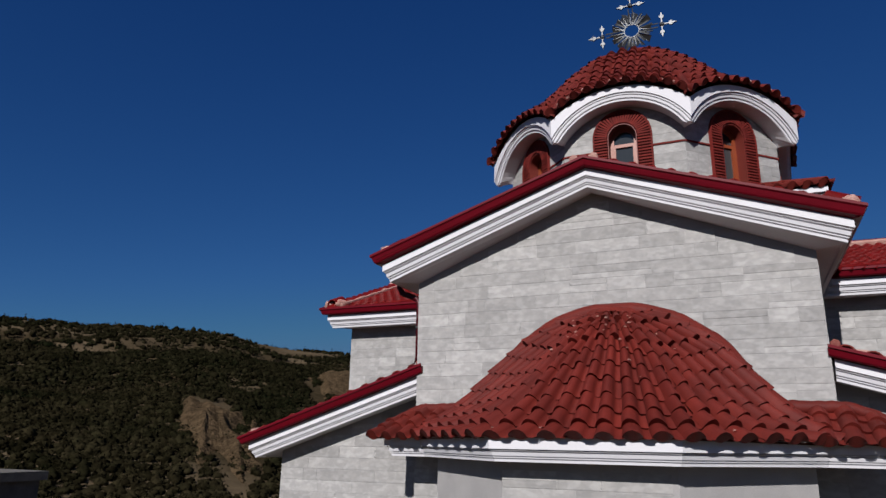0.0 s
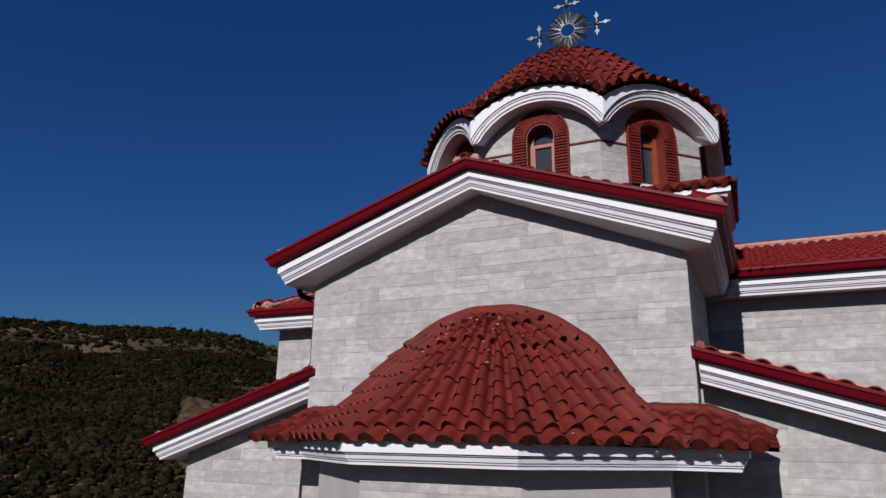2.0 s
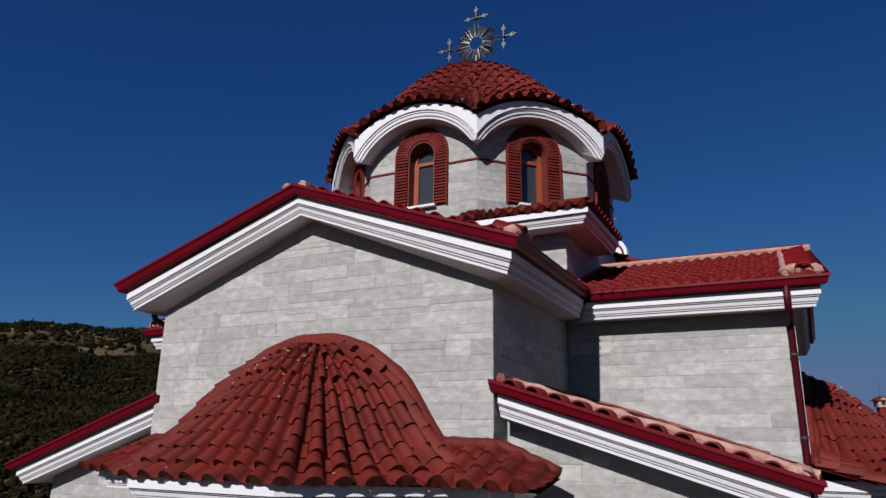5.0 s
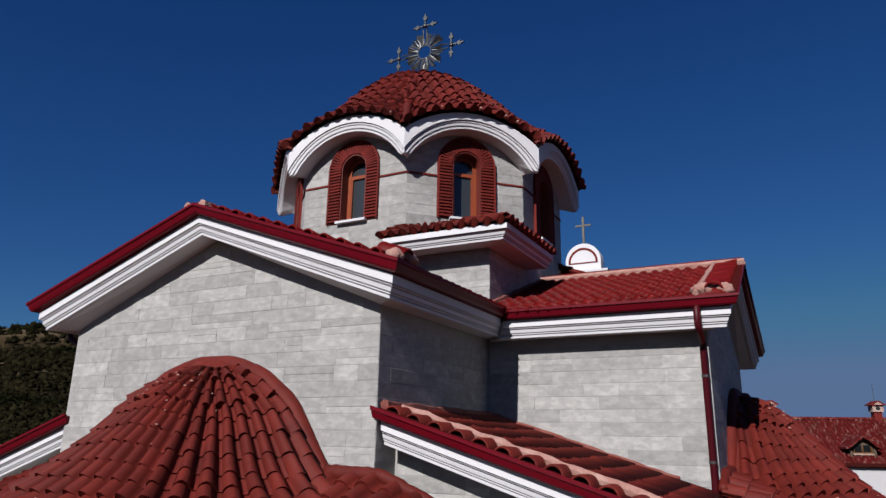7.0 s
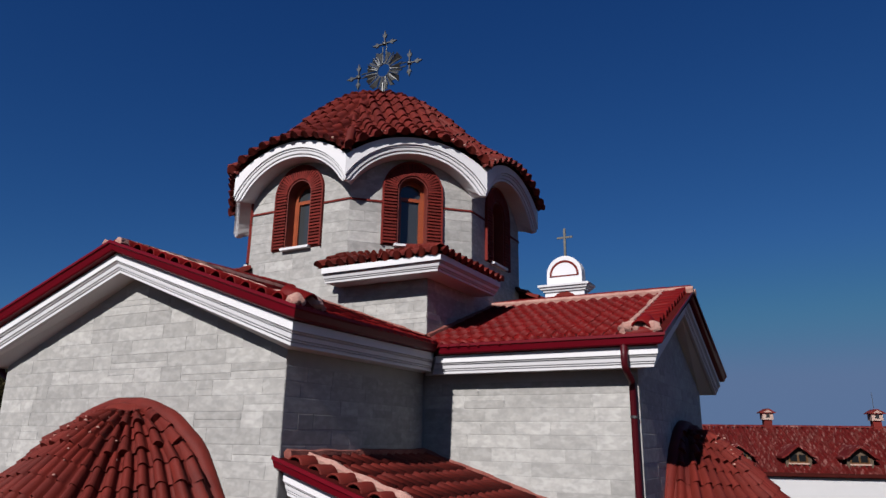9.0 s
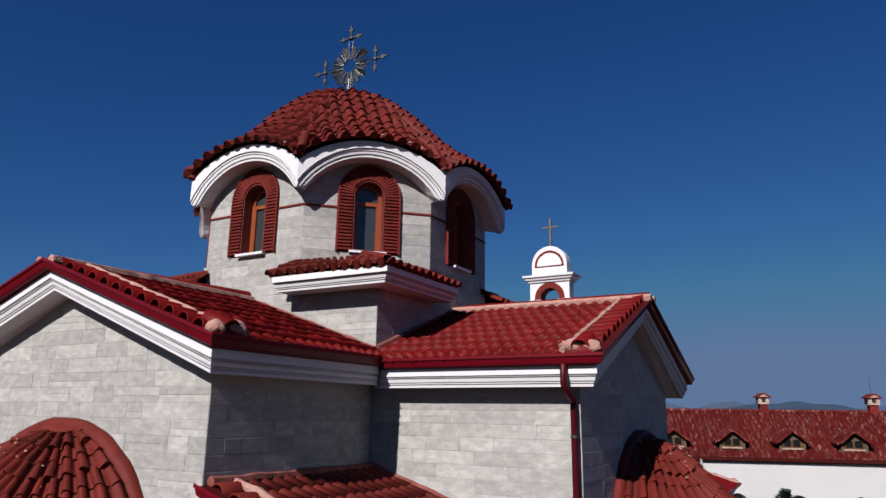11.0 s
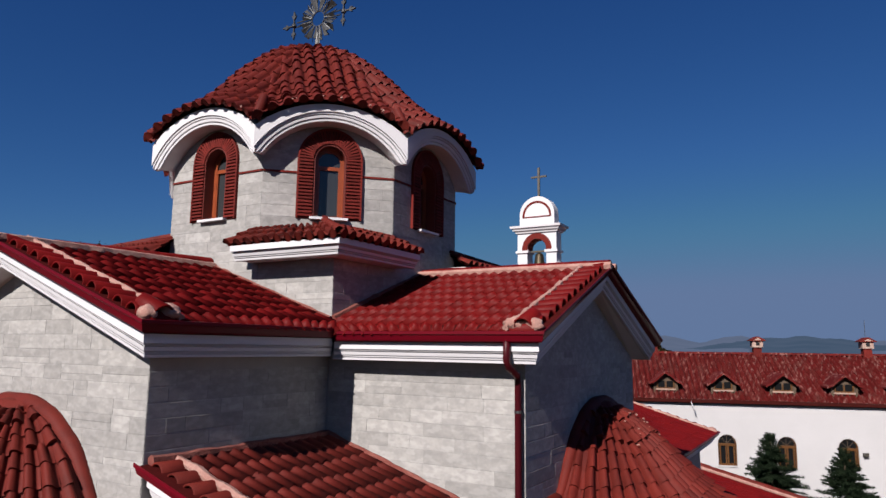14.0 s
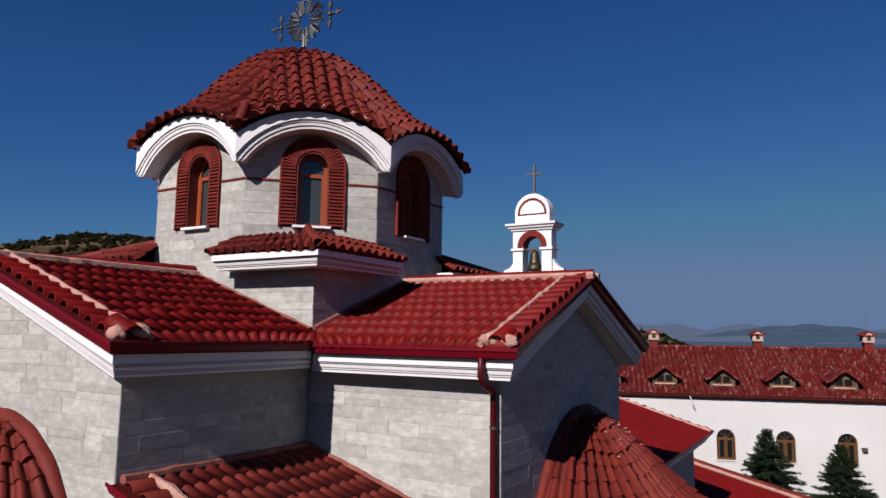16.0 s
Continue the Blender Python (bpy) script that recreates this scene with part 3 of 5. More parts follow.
def apse(m, top, near, tile_mat, lean=0.0):
    """An apse against a wall: m puts the wall's foot at the origin, facing -y."""
    ez = 5.40
    part("wall", prism_ring([(2.1, 0), (2.1, 0.35), (0.86, 1.32), (-0.86, 1.32), (-2.1, 0.35), (-2.1, 0)], 0, ez - 0.2, m), JOINT, church, "pale stone apse wall")
    body = church.children[-1]
    ring = [(2.5, 0.0), (2.5, 0.24), (2.08, 0.24), (0.795, 1.29), (-0.795, 1.29), (-2.08, 0.24), (-2.38, 0.24), (-2.38, 0.0)]
    outs = [(1, 0), (1, 1), (0.42, 1), (0.42, 1), (-0.42, 1), (-0.42, 1), (-1, 1), (-1, 0)]
    st = [(m @ Vector((x, -y, ez - 0.025)), (m.to_3x3() @ Vector((a, -b, 0))).xy) for (x, y), (a, b) in zip(ring, outs)]
    part("cornice", run_profile(bmesh.new(), [(o, z * 0.9 if z <= 0 else 0.05) for o, z in CORNICE], st), PLASTER, church, "white moulded plaster cornice of the apse")

    def eave_at(a):
        """Eave point at angle a (0 to pi from +x)."""
        d = Vector((math.cos(a), math.sin(a)))
        pts = [(2.42, -0.4)] + EAVE_RING + [(-2.42, -0.4)]
        best = 2.42
        for (x0, y0), (x1, y1) in zip(pts, pts[1:]):
            e = Vector((x1 - x0, y1 - y0))
            den = d.x * e.y - d.y * e.x
            if abs(den) < 1e-6:
                continue
            t = (x0 * e.y - y0 * e.x) / den
            s = (x0 * d.y - y0 * d.x) / den
            if t > 0 and -1e-6 <= s <= 1 + 1e-6:
                best = t
                break
        return best

    # equal steps along the eave
    marks = [math.pi * (1 - i / 200) for i in range(201)]
    walk_pts = [Vector((math.cos(t), math.sin(t))) * eave_at(t) for t in marks]
    run = [0.0]
    for p, q in zip(walk_pts, walk_pts[1:]):
        run.append(run[-1] + (q - p).length)

    def surface(u, v):
        """u runs along the eave, v up the slope; high up the steps even out in angle."""
        along = float(np.interp(u * run[-1], run, marks))
        a = along * (1 - v ** 2) + math.pi * (1 - u) * v ** 2
        lift = 0.5 * lean * max(0, v)
        r = eave_at(a) * (1 - v * 0.96)
        k = bell(min(1.0, (1 - v * 0.96) / 0.95))
        k += (bell(1 - v * 0.96, SKIRT) - k) * min(1, 1.4 * math.sin(a))
        k += 0.075 * math.sin(2 * a) ** 2 * math.sin(math.pi * max(0, v)) ** 1.5
        return m @ Vector((math.cos(a) * r + lean * min(1, max(0, 2 * v)), -math.sin(a) * r, top + lift - (top - ez) / 0.955 * k))

    bm = bmesh.new()
    sheet(bm, [[surface(i / 48, 0.035 + 0.965 * v / 16) - Vector((0, 0, 0.03)) for i in range(49)] for v in range(17)])
    roof = part("roof", bm, TILE, church, "bell-shaped red clay tile roof of the apse")
    lay_fitted(roof, lambda u, v: surface(0.03 + 0.94 * u, v), lambda j: (23, 23, 23, 23, 23, 23, 23, 17, 17, 11, 11, 0)[j], 12, tile_mat, near, 0.12, 0.02, high=0.112, fill=0.04)
    part("crown", sheet(bmesh.new(), [[surface(i / 24, 0.875 + 0.125 * j / 4) + Vector((0, 0, 0.05 if j == 0 else 0.10 - 0.005 * j)) for i in range(25)] for j in range(5)]), TILE, roof, "smooth clay crown against the wall", True)
    edge = [surface(0, j / 20) for j in range(3, 20)] + [surface(1, 1 - j / 20) for j in range(1, 18)]
    roll = [m.to_3x3() @ Vector((0, -0.04, 0.0)) + p + Vector((0, 0, 0.03 + 0.008 * noise.noise((i * 0.6, 2, top)))) for i, p in enumerate(edge)]
    size = [0.05 + 0.055 * min(1, min(i, len(roll) - 1 - i) / 8) for i in range(len(roll))]
    part("rim_roll", tube(bmesh.new(), roll, size, 10), TILE, roof, "rounded clay rim along the wall", True)
    # scraps of pale mortar left on the tiles
    bm = bmesh.new()
    r = random.Random(12)
    for i in range(30):
        u, v = min(0.93, max(0.06, r.gauss(0.52, 0.2))), r.choice((0.035, r.uniform(0.3, 0.8), r.uniform(0.6, 0.8)))
        s = r.uniform(0.006, 0.016) * (1 if v > 0.1 else 0.8)
        lump(bm, surface(u, v) + (m.to_3x3() @ Vector((0, -0.05, 0.075))), (s * 1.7, s, s * 0.8), i, 1)
    tagged(part("mortar_residue", bm, MORTAR, roof), "scraps of pale mortar on the tiles", kind="stuff")
    # wings along the wall: a short tiled slope each, with a clay fillet at the wall
    for sx in (1, -1):
        def wing(u, v, sx=sx):
            x = 1.85 + (1.27 if sx > 0 else 1.05) * (u if sx > 0 else 1 - u)
            z = ez - 0.005 + 0.36 * v - max(0, x - 2.5) * 0.40 * v
            return m @ Vector((sx * x, -0.74 + 0.72 * v, z))

        bm = bmesh.new()
        top_side = [[wing(i / 12, 0.1 + 0.9 * v / 4) for i in range(13)] for v in range(5)]
        sheet(bm, top_side)
        sheet(bm, [[p - Vector((0, 0, 0.03)) for p in r] for r in top_side])
        tagged(part("wing", bm, TILE, roof), "short tiled slope beside the apse")
        lay_fitted(roof, wing, lambda j: 5, 3, tile_mat, near, 0.1, 0.05, fill=0.04)
        fillet = [wing(i / 20 if sx > 0 else 1 - i / 20, 0.97) + Vector((0, 0, 0.035 + 0.015 * noise.noise((i * 0.7, sx, top)))) for i in range(21)]
        part("wing_fillet", tube(bmesh.new(), fillet, [0.085 - 0.03 * i / 20 for i in range(21)], 10), TILE, roof, "smooth clay fillet over the wing", True)
    # smooth clay rims against the wall, over the wings and along the top
    for s in (0, 1):
        bm = bmesh.new()
        rim = []
        for j in range(25):
            v = j / 24
            row = []
            for i, lift in ((0, -0.05), (0, 0.05), (1, 0.07), (2, 0.07), (3, 0.05), (4, 0.02)):
                u = 0.009 * i * (1 + 2.2 * v)
                row.append(surface(u if s == 0 else 1 - u, v) + Vector((0, 0, lift)))
            rim.append(row)
        sheet(bm, rim)
        part("rim", bm, TILE, roof, "smooth clay rim along the wall", True)
    return body


def prism_ring(ring, z0, z1, m):
    bm = bmesh.new()
    loft(bm, [[m @ Vector((x, -y, z)) for x, y in ring] for z in (z0, z1)])
    return bm


front_apse = apse(Matrix.Translation((0.06, FRONT, 0)), 6.895, lambda p: True, TILE, 0.10)
right_apse = apse(Matrix.Translation((SIDE, Y0 + 0.33, 0)) @ Matrix.Rotation(radians(90), 4, "Z"), 6.84, lambda p: True, TILE)
left_apse = apse(Matrix.Translation((-SIDE, Y0, 0)) @ Matrix.Rotation(radians(-90), 4, "Z"), 6.95, lambda p: False, TILE)
lay_stones(front_apse, (-0.86, FRONT - 1.32, 0), (1, 0, 0), (0, -1, 0), 4.2, 5.1, lambda z: [(0, 1.72)])

# ---- crossing block, drum and dome ----
part("wall", box(bmesh.new(), -AX, AX, Y0 - AY, Y0 + AY, 7.0, 8.9), JOINT, church, "square stone block under the drum")
crossing = church.children[-1]
lay_stones(crossing, (-AX, Y0 - AY, 0), (1, 0, 0), (0, -1, 0), 7.75, 8.88, lambda z: [(max(0, 2 * AX - 2.0), 2 * AX)])
lay_stones(crossing, (AX, Y0 - AY, 0), (0, 1, 0), (1, 0, 0), 7.75, 8.88, lambda z: [(0, 2.2)])
bm = bmesh.new()
for s in (1, -1):
    tube(bm, [(s * 2.5 * (1 - t / 20), Y0 - AY - 0.03, 8.9 - 0.352 * 2.5 * (1 - t / 20) + 0.015 * noise.noise((t * 0.9, s, 1))) for t in range(21)], [0.042 + 0.025 * noise.noise((t * 0.8, s, 6)) for t in range(21)], 6)
tube(bm, [(AX + 0.03, Y0 - AY * (1 - t / 20), 8.9 - 0.36 * AY * (1 - t / 20) + 0.015 * noise.noise((t * 0.9, 4, 1))) for t in range(21)], [0.042 + 0.025 * noise.noise((t * 0.8, 5, 6)) for t in range(21)], 6)
part("wall_mortar", bm, CLAYMORTAR, crossing, "red and pink mortar fillet where the roofs meet the block")
SMALL = [(o * 1.32, z * 0.92) for o, z in CORNICE]
for sx in (1, -1):
    for sy in (1, -1):
        cx, cy = sx * AX, Y0 + sy * AY
        st = [((sx * 0.92, cy, 9.07), (0, sy)), ((cx, cy, 9.07), (sx, sy)), ((cx, Y0 + sy * 0.85, 9.07), (sx, 0))]
        part("cornice", run_profile(bmesh.new(), SMALL, st), PLASTER, church, "small white cornice on the corner of the block")
        A, C, B = Vector((sx * 0.82, cy + sy * 0.46, 9.12)), Vector((cx + sx * 0.46, cy + sy * 0.46, 9.12)), Vector((cx + sx * 0.46, Y0 + sy * 0.75, 9.12))
        ta, tc, tb = Vector((sx * 0.95, Y0 + sy * 2.38, 9.42)), Vector((sx * 1.66, Y0 + sy * 1.66, 9.56)), Vector((sx * 2.38, Y0 + sy * 0.95, 9.42))
        bm = bmesh.new()
        for quad in ((A, C, tc, ta), (C, B, tb, tc)):
            sheet(bm, [[quad[0], quad[1]], [quad[3], quad[2]]])
        bm.faces.new([bm.verts.new(p - Vector((0, 0, 0.03))) for p in (A, C, B, tb, tc, ta)])
        roof = part("roof", bm, UNDER, church, "small red tile roof on the block's corner")
        for k, (p, q, r, s) in enumerate(((A, C, tc, ta), (C, B, tb, tc))):
            flip = sx * sy > 0

            def slope(u, v, p=p, q=q, r=r, s=s, flip=flip):
                u = 1 - u if flip else u
                return (p + (q - p) * u) * (1 - v) + (s + (r - s) * u) * v
            lay_fitted(roof, slope, lambda j: 11, 3, TILE, lambda p: p.y < 0.5 and p.x > -1, 0.05, 0.07, high=0.07, fill=0.05)
        lay_caps(roof, C + Vector((0, 0, 0.03)), tc + Vector((0, 0, 0.05)), (0, 0, 1), 0.15, 0.36, CAP, "hip_tile")

DRUM, DRUM_Y = 2.5, 0.19
TAN = math.tan(radians(22.5))


def face_matrix(k, apothem):
    """Frame of drum face k: x along the face, -y outward, origin on the face's middle."""
    return Matrix.Translation((0, DRUM_Y, 0)) @ Matrix.Rotation(radians(45 * k), 4, "Z") @ Matrix.Translation((0, -apothem, 0))


bm = bmesh.new()
ring = [(DRUM / math.cos(radians(22.5)) * math.cos(radians(45 * k + 22.5)), DRUM / math.cos(radians(22.5)) * math.sin(radians(45 * k + 22.5))) for k in range(8)]
WIN_W, WIN_Z0, WIN_ZC = 0.25, 9.64, 10.58
for k in range(8):
    # each face: a wall plate with an arched opening through it
    m = face_matrix(k, DRUM)
    half = DRUM * TAN
    arch = [(WIN_W, WIN_Z0)] + [(WIN_W * math.cos(a), WIN_ZC + WIN_W * math.sin(a)) for a in np.linspace(0, math.pi, 13)] + [(-WIN_W, WIN_Z0)]
    outer = [(half, WIN_Z0)] + [(half, WIN_ZC + (11.22 - WIN_ZC) * i / 5) for i in range(4)] + [(half * (1 - i / 2.5), 11.22) for i in range(6)] + [(-half, 11.22 - (11.22 - WIN_ZC) * i / 5) for i in range(2, 5)] + [(-half, WIN_Z0)]
    outer = outer[:len(arch)]
    front = [bm.verts.new(m @ Vector((x, 0, z))) for x, z in arch]
    back = [bm.verts.new(m @ Vector((x, 0.3, z))) for x, z in arch]
    edge = [bm.verts.new(m @ Vector((x, 0, z))) for x, z in outer]
    for i in range(len(arch) - 1):
        bm.faces.new((front[i], front[i + 1], edge[i + 1], edge[i]))
        bm.faces.new((front[i], back[i], back[i + 1], front[i + 1]))
    low = [bm.verts.new(m @ Vector((x, y, z))) for x, y, z in ((half, 0, 8.6), (-half, 0, 8.6), (-half, 0, WIN_Z0), (-WIN_W, 0, WIN_Z0), (WIN_W, 0, WIN_Z0), (half, 0, WIN_Z0))]
    bm.faces.new(low)
    sill = [bm.verts.new(m @ Vector((x, y, WIN_Z0))) for x, y in ((WIN_W, 0), (-WIN_W, 0), (-WIN_W, 0.3), (WIN_W, 0.3))]
    bm.faces.new(sill)
drum = part("drum", bm, JOINT, church, "octagonal stone drum with arched windows")
# added filler block, coloured as the unlit inside of the drum
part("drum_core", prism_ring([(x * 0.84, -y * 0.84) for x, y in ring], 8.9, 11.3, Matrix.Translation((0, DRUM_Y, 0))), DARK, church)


def drum_spans(z):
    half = DRUM * TAN
    if z < WIN_Z0:
        return [(0, 2 * half)]
    w = 0.5 if z <= WIN_ZC else (math.sqrt(max(0, 0.5 ** 2 - (z - WIN_ZC) ** 2)) if z < WIN_ZC + 0.5 else 0)
    return [(0, half - w), (half + w, 2 * half)] if w > 0.05 else [(0, 2 * half)]


BAND = 10.345
for k in (-1, 0, 1, 2, -2):
    m = face_matrix(k, DRUM)
    d3 = m.to_3x3()
    o = m @ Vector((-DRUM * TAN, 0, 0))
    lay_stones(drum, o, d3 @ Vector((1, 0, 0)), d3 @ Vector((0, -1, 0)), 8.75, BAND - 0.01, drum_spans)
    lay_stones(drum, o, d3 @ Vector((1, 0, 0)), d3 @ Vector((0, -1, 0)), BAND + 0.02, 11.18, drum_spans)

BRICK_ME = small_mesh("brick", [(x, y, z) for y in (0, -0.8) for x, z in ((-0.5, 0), (0.5, 0), (0.5, 1), (-0.5, 1))] + [(x, -1, z) for x, z in ((-0.42, 0.04), (0.42, 0.04), (0.42, 0.97), (-0.42, 0.97))],
                      [(8, 9, 10, 11)] + [(k + i, k + (i + 1) % 4, k + 4 + (i + 1) % 4, k + 4 + i) for k in (0, 4) for i in range(4)], BRICK)


def arch_outline(w, z0, zc, n=16):
    return [(w, z0)] + [(w * math.cos(a), zc + w * math.sin(a)) for a in np.linspace(0, math.pi, n + 1)] + [(-w, z0)]


def arch_band(bm, w0, w1, z0, zc, y0, y1, m, n=16):
    """A band between two arched outlines, with depth."""
    inn, out = arch_outline(w0, z0, zc, n), arch_outline(w1, z0, zc, n)
    loft(bm, [[m @ Vector((p[0], y, p[1])) for p, y in ((a, y0), (b, y0), (b, y1), (a, y1))] for a, b in zip(inn, out)])
    return bm


def drum_window(k):
    m = face_matrix(k, DRUM)
    window = part("window", arch_band(bmesh.new(), WIN_W + 0.004, 0.5, WIN_Z0 - 0.02, WIN_ZC, -0.02, 0.02, m), BRICKBED, church, "arched window with a dark red brick surround")
    part("brick_rim", arch_band(bmesh.new(), 0.485, 0.515, WIN_Z0 - 0.02, WIN_ZC, -0.055, 0.0, m), BRICK, window)
    if k in (-1, 0, 1, 2):
        n = 17
        for s in (1, -1):
            for i in range(n):
                z = WIN_Z0 + (WIN_ZC - WIN_Z0) * (i + 0.5) / n
                mm = m @ Matrix.Translation((s * 0.26, 0, z)) @ Matrix.Rotation(radians(90 if s > 0 else -90), 4, "Y") @ Matrix.Diagonal((0.036, 0.05, 0.23, 1))
                piece("brick", BRICK_ME, mm, window)
        for i in range(27):
            a = 180 * (i + 0.5) / 27 - 90
            mm = m @ Matrix.Translation((0, 0, WIN_ZC)) @ Matrix.Rotation(radians(a), 4, "Y") @ Matrix.Translation((0, 0, 0.26)) @ Matrix.Diagonal((0.036, 0.05, 0.23, 1))
            piece("brick", BRICK_ME, mm, window)
    part("reveal", arch_band(bmesh.new(), WIN_W - 0.012, WIN_W + 0.003, WIN_Z0 + 0.005, WIN_ZC, -0.03, 0.24, m), LINING, window, "dark red painted lining")
    fr = arch_band(bmesh.new(), WIN_W - 0.075, WIN_W - 0.002, WIN_Z0 + 0.0, WIN_ZC, 0.16, 0.23, m)
    part("window_frame", fr, WOOD, window, "orange-brown varnished wooden frame")
    bm = bmesh.new()
    for x0, x1, z0, z1 in ((-0.19, 0.19, 10.46, 10.52), (-0.19, 0.19, 9.64, 9.70), (-0.19, -0.15, 9.7, 10.46), (0.15, 0.19, 9.7, 10.46)):
        box(bm, x0, x1, 0.165, 0.22, z0, z1)
    bmesh.ops.transform(bm, matrix=m, verts=bm.verts)
    part("casement", bm, WOOD, window)
    bm = bmesh.new()
    bm.faces.new([bm.verts.new(m @ Vector((x, 0.2, z))) for x, z in arch_outline(WIN_W - 0.03, WIN_Z0, WIN_ZC)])
    part("pane", bm, GLASS, window)
    bm = box(bmesh.new(), -0.30, 0.30, -0.09, 0.16, WIN_Z0 - 0.035, WIN_Z0 + 0.004)
    bmesh.ops.transform(bm, matrix=m, verts=bm.verts)
    part("sill", bm, PLASTER, window, "thin white window sill")


for k in range(-3, 5):
    drum_window(k)
    m = face_matrix(k, DRUM)
    half = DRUM * TAN
    for s in (1, -1):
        bm = box(bmesh.new(), min(s * 0.5, s * half), max(s * 0.5, s * half), -0.022, 0.01, BAND - 0.012, BAND + 0.018)
        bmesh.ops.transform(bm, matrix=m, verts=bm.verts)
        part("brick_band", bm, BRICK, drum, "thin dark red band")

# scalloped white hoods over the drum's faces
HOOD = [(1.235, 0.0), (1.235, 0.27), (1.242, 0.288), (1.272, 0.292), (1.272, 0.27), (1.284, 0.27), (1.284, 0.305), (1.292, 0.312), (1.332, 0.32), (1.332, 0.292), (1.343, 0.292),
        (1.343, 0.334), (1.366, 0.338), (1.366, 0.315), (1.377, 0.315), (1.377, 0.36), (1.58, 0.36), (1.58, 0.0)]
HOOD_ZC = 9.90
for k in range(8):
    m = face_matrix(k, DRUM)
    rings = []
    for t in [math.sin(radians(a)) for a in np.linspace(-90, 90, 29)]:
        pts = []
        for rho, o in HOOD:
            u = t * (DRUM + o) * TAN
            rho -= 0.085 * (1 - t * t) if rho > 1.5 else 0
            pts.append(m @ Vector((u, -o, max(10.53 + 0.02 * (rho - 1.235) + 0.03 * o, HOOD_ZC + math.sqrt(rho * rho - u * u)))))
        rings.append(pts)
    part("hood", loft(bmesh.new(), rings), PLASTER, church, "white arched plaster hood over a drum window")

DOME_TOP, DOME_A = 13.37, 2.94
DOME_FALL = ((0, 0), (0.09, 0.01), (0.175, 0.036), (0.35, 0.155), (0.526, 0.385), (0.684, 0.645), (0.84, 0.85), (1, 1), (1.1, 1.13))


def dome(u, v):
    """Dome roof from its scalloped eave (v 0) to the top (v 1)."""
    a = 360 * u
    k = round(a / 45)
    t = radians(a - 45 * k)
    x = DOME_A * math.tan(t)
    re = DOME_A / math.cos(t)
    ze = HOOD_ZC + math.sqrt(1.595 ** 2 - (min(abs(x), 1.22) * 0.95) ** 2) - 0.075 * (1 - min(1, abs(x) / 1.2) ** 2)
    r = re * (1 - v * 0.985)
    fall = float(np.interp(1 - v * 0.985, [p[0] for p in DOME_FALL], [p[1] for p in DOME_FALL]))
    d = radians(a - 90)
    lean = min(1, max(0, 1.4 * v))
    return Vector((r * math.cos(d) - 0.06 * lean, DRUM_Y + r * math.sin(d) - 0.12 * lean, DOME_TOP - (DOME_TOP - ze) * fall))


dome_roof = part("roof", sheet(bmesh.new(), [[dome(i / 160, 0.03 + 0.97 * v / 20) - Vector((0, 0, 0.01)) for i in range(161)] for v in range(21)]), TILE, church, "domed red clay tile roof with a scalloped eave")
DOME_HALF = DOME_A * math.tan(radians(22.5))
for k in range(8):
    # straight columns up each of the eight sides, cut off at the hips
    def facet(u, v, k=k):
        x, d = DOME_HALF * (2 * u - 1), max(0.04, DOME_A * (1 - v * 0.985))
        return dome((45 * k + math.degrees(math.atan2(x, d))) / 360, v)

    lay_fitted(dome_roof, facet, lambda j: 11, 13, TILE,
               lambda p: (p.y < 0.2 and p.x > -1.6 and p.z > 11.1) or (p.x > 0.4 and p.y < 0.9), 0.1, 0.012,
               lambda u, v: DOME_HALF * abs(2 * u - 1) < DOME_HALF * (1 - v * 0.985) + 0.05)
for k in range(8):
    a = radians(45 * k + 22.5 - 90)
    p = Vector((3.11 * math.cos(a), DRUM_Y + 3.11 * math.sin(a), 10.99))
    q = Vector((2.82 * math.cos(a), DRUM_Y + 2.82 * math.sin(a), 11.42))
    lay_caps(dome_roof, p, q, (0, 0, 1), 0.17, 0.5, CAP, "valley_tile")


bm = bmesh.new()
r = random.Random(31)
for i in range(46):
    u = r.uniform(-0.14, 0.3)
    p = dome(u % 1.0, r.choice((0.002, 0.004, 0.07 * r.random())))
    s = r.uniform(0.008, 0.02)
    out = Vector((p.x, p.y - DRUM_Y, 0)).normalized()
    lump(bm, p + out * 0.02 + Vector((0, 0, 0.055)), (s * 1.5, s * 1.2, s * 1.4), i, 1)
tagged(part("mortar_residue", bm, MORTAR, dome_roof), "scraps of pale mortar along the eave tiles", kind="stuff")


# ---- roof cross ----
def flare(bm, at, direction, length, width, m):
    """A bud-ended bar: a flat tongue that widens to a three-lobed tip."""
    d = Vector(direction).normalized()
    s = Vector((-d.z, 0, d.x))
    outline = [(-0.3, 0), (-0.26, 0.38), (-0.7, 0.42), (-1.15, 0.56), (-1.2, 0.72), (-0.75, 0.66), (-0.42, 0.62), (-0.5, 0.8), (-0.22, 0.94), (0, 1.08), (0.22, 0.94), (0.5, 0.8), (0.42, 0.62), (0.75, 0.66), (1.2, 0.72), (1.15, 0.56), (0.7, 0.42), (0.26, 0.38), (0.3, 0)]
    rings = [[m @ (Vector(at) + s * (x * width) + d * (y * length) + Vector((0, yy, 0))) for x, y in outline] for yy in (-0.018, 0.018)]
    loft(bm, rings)


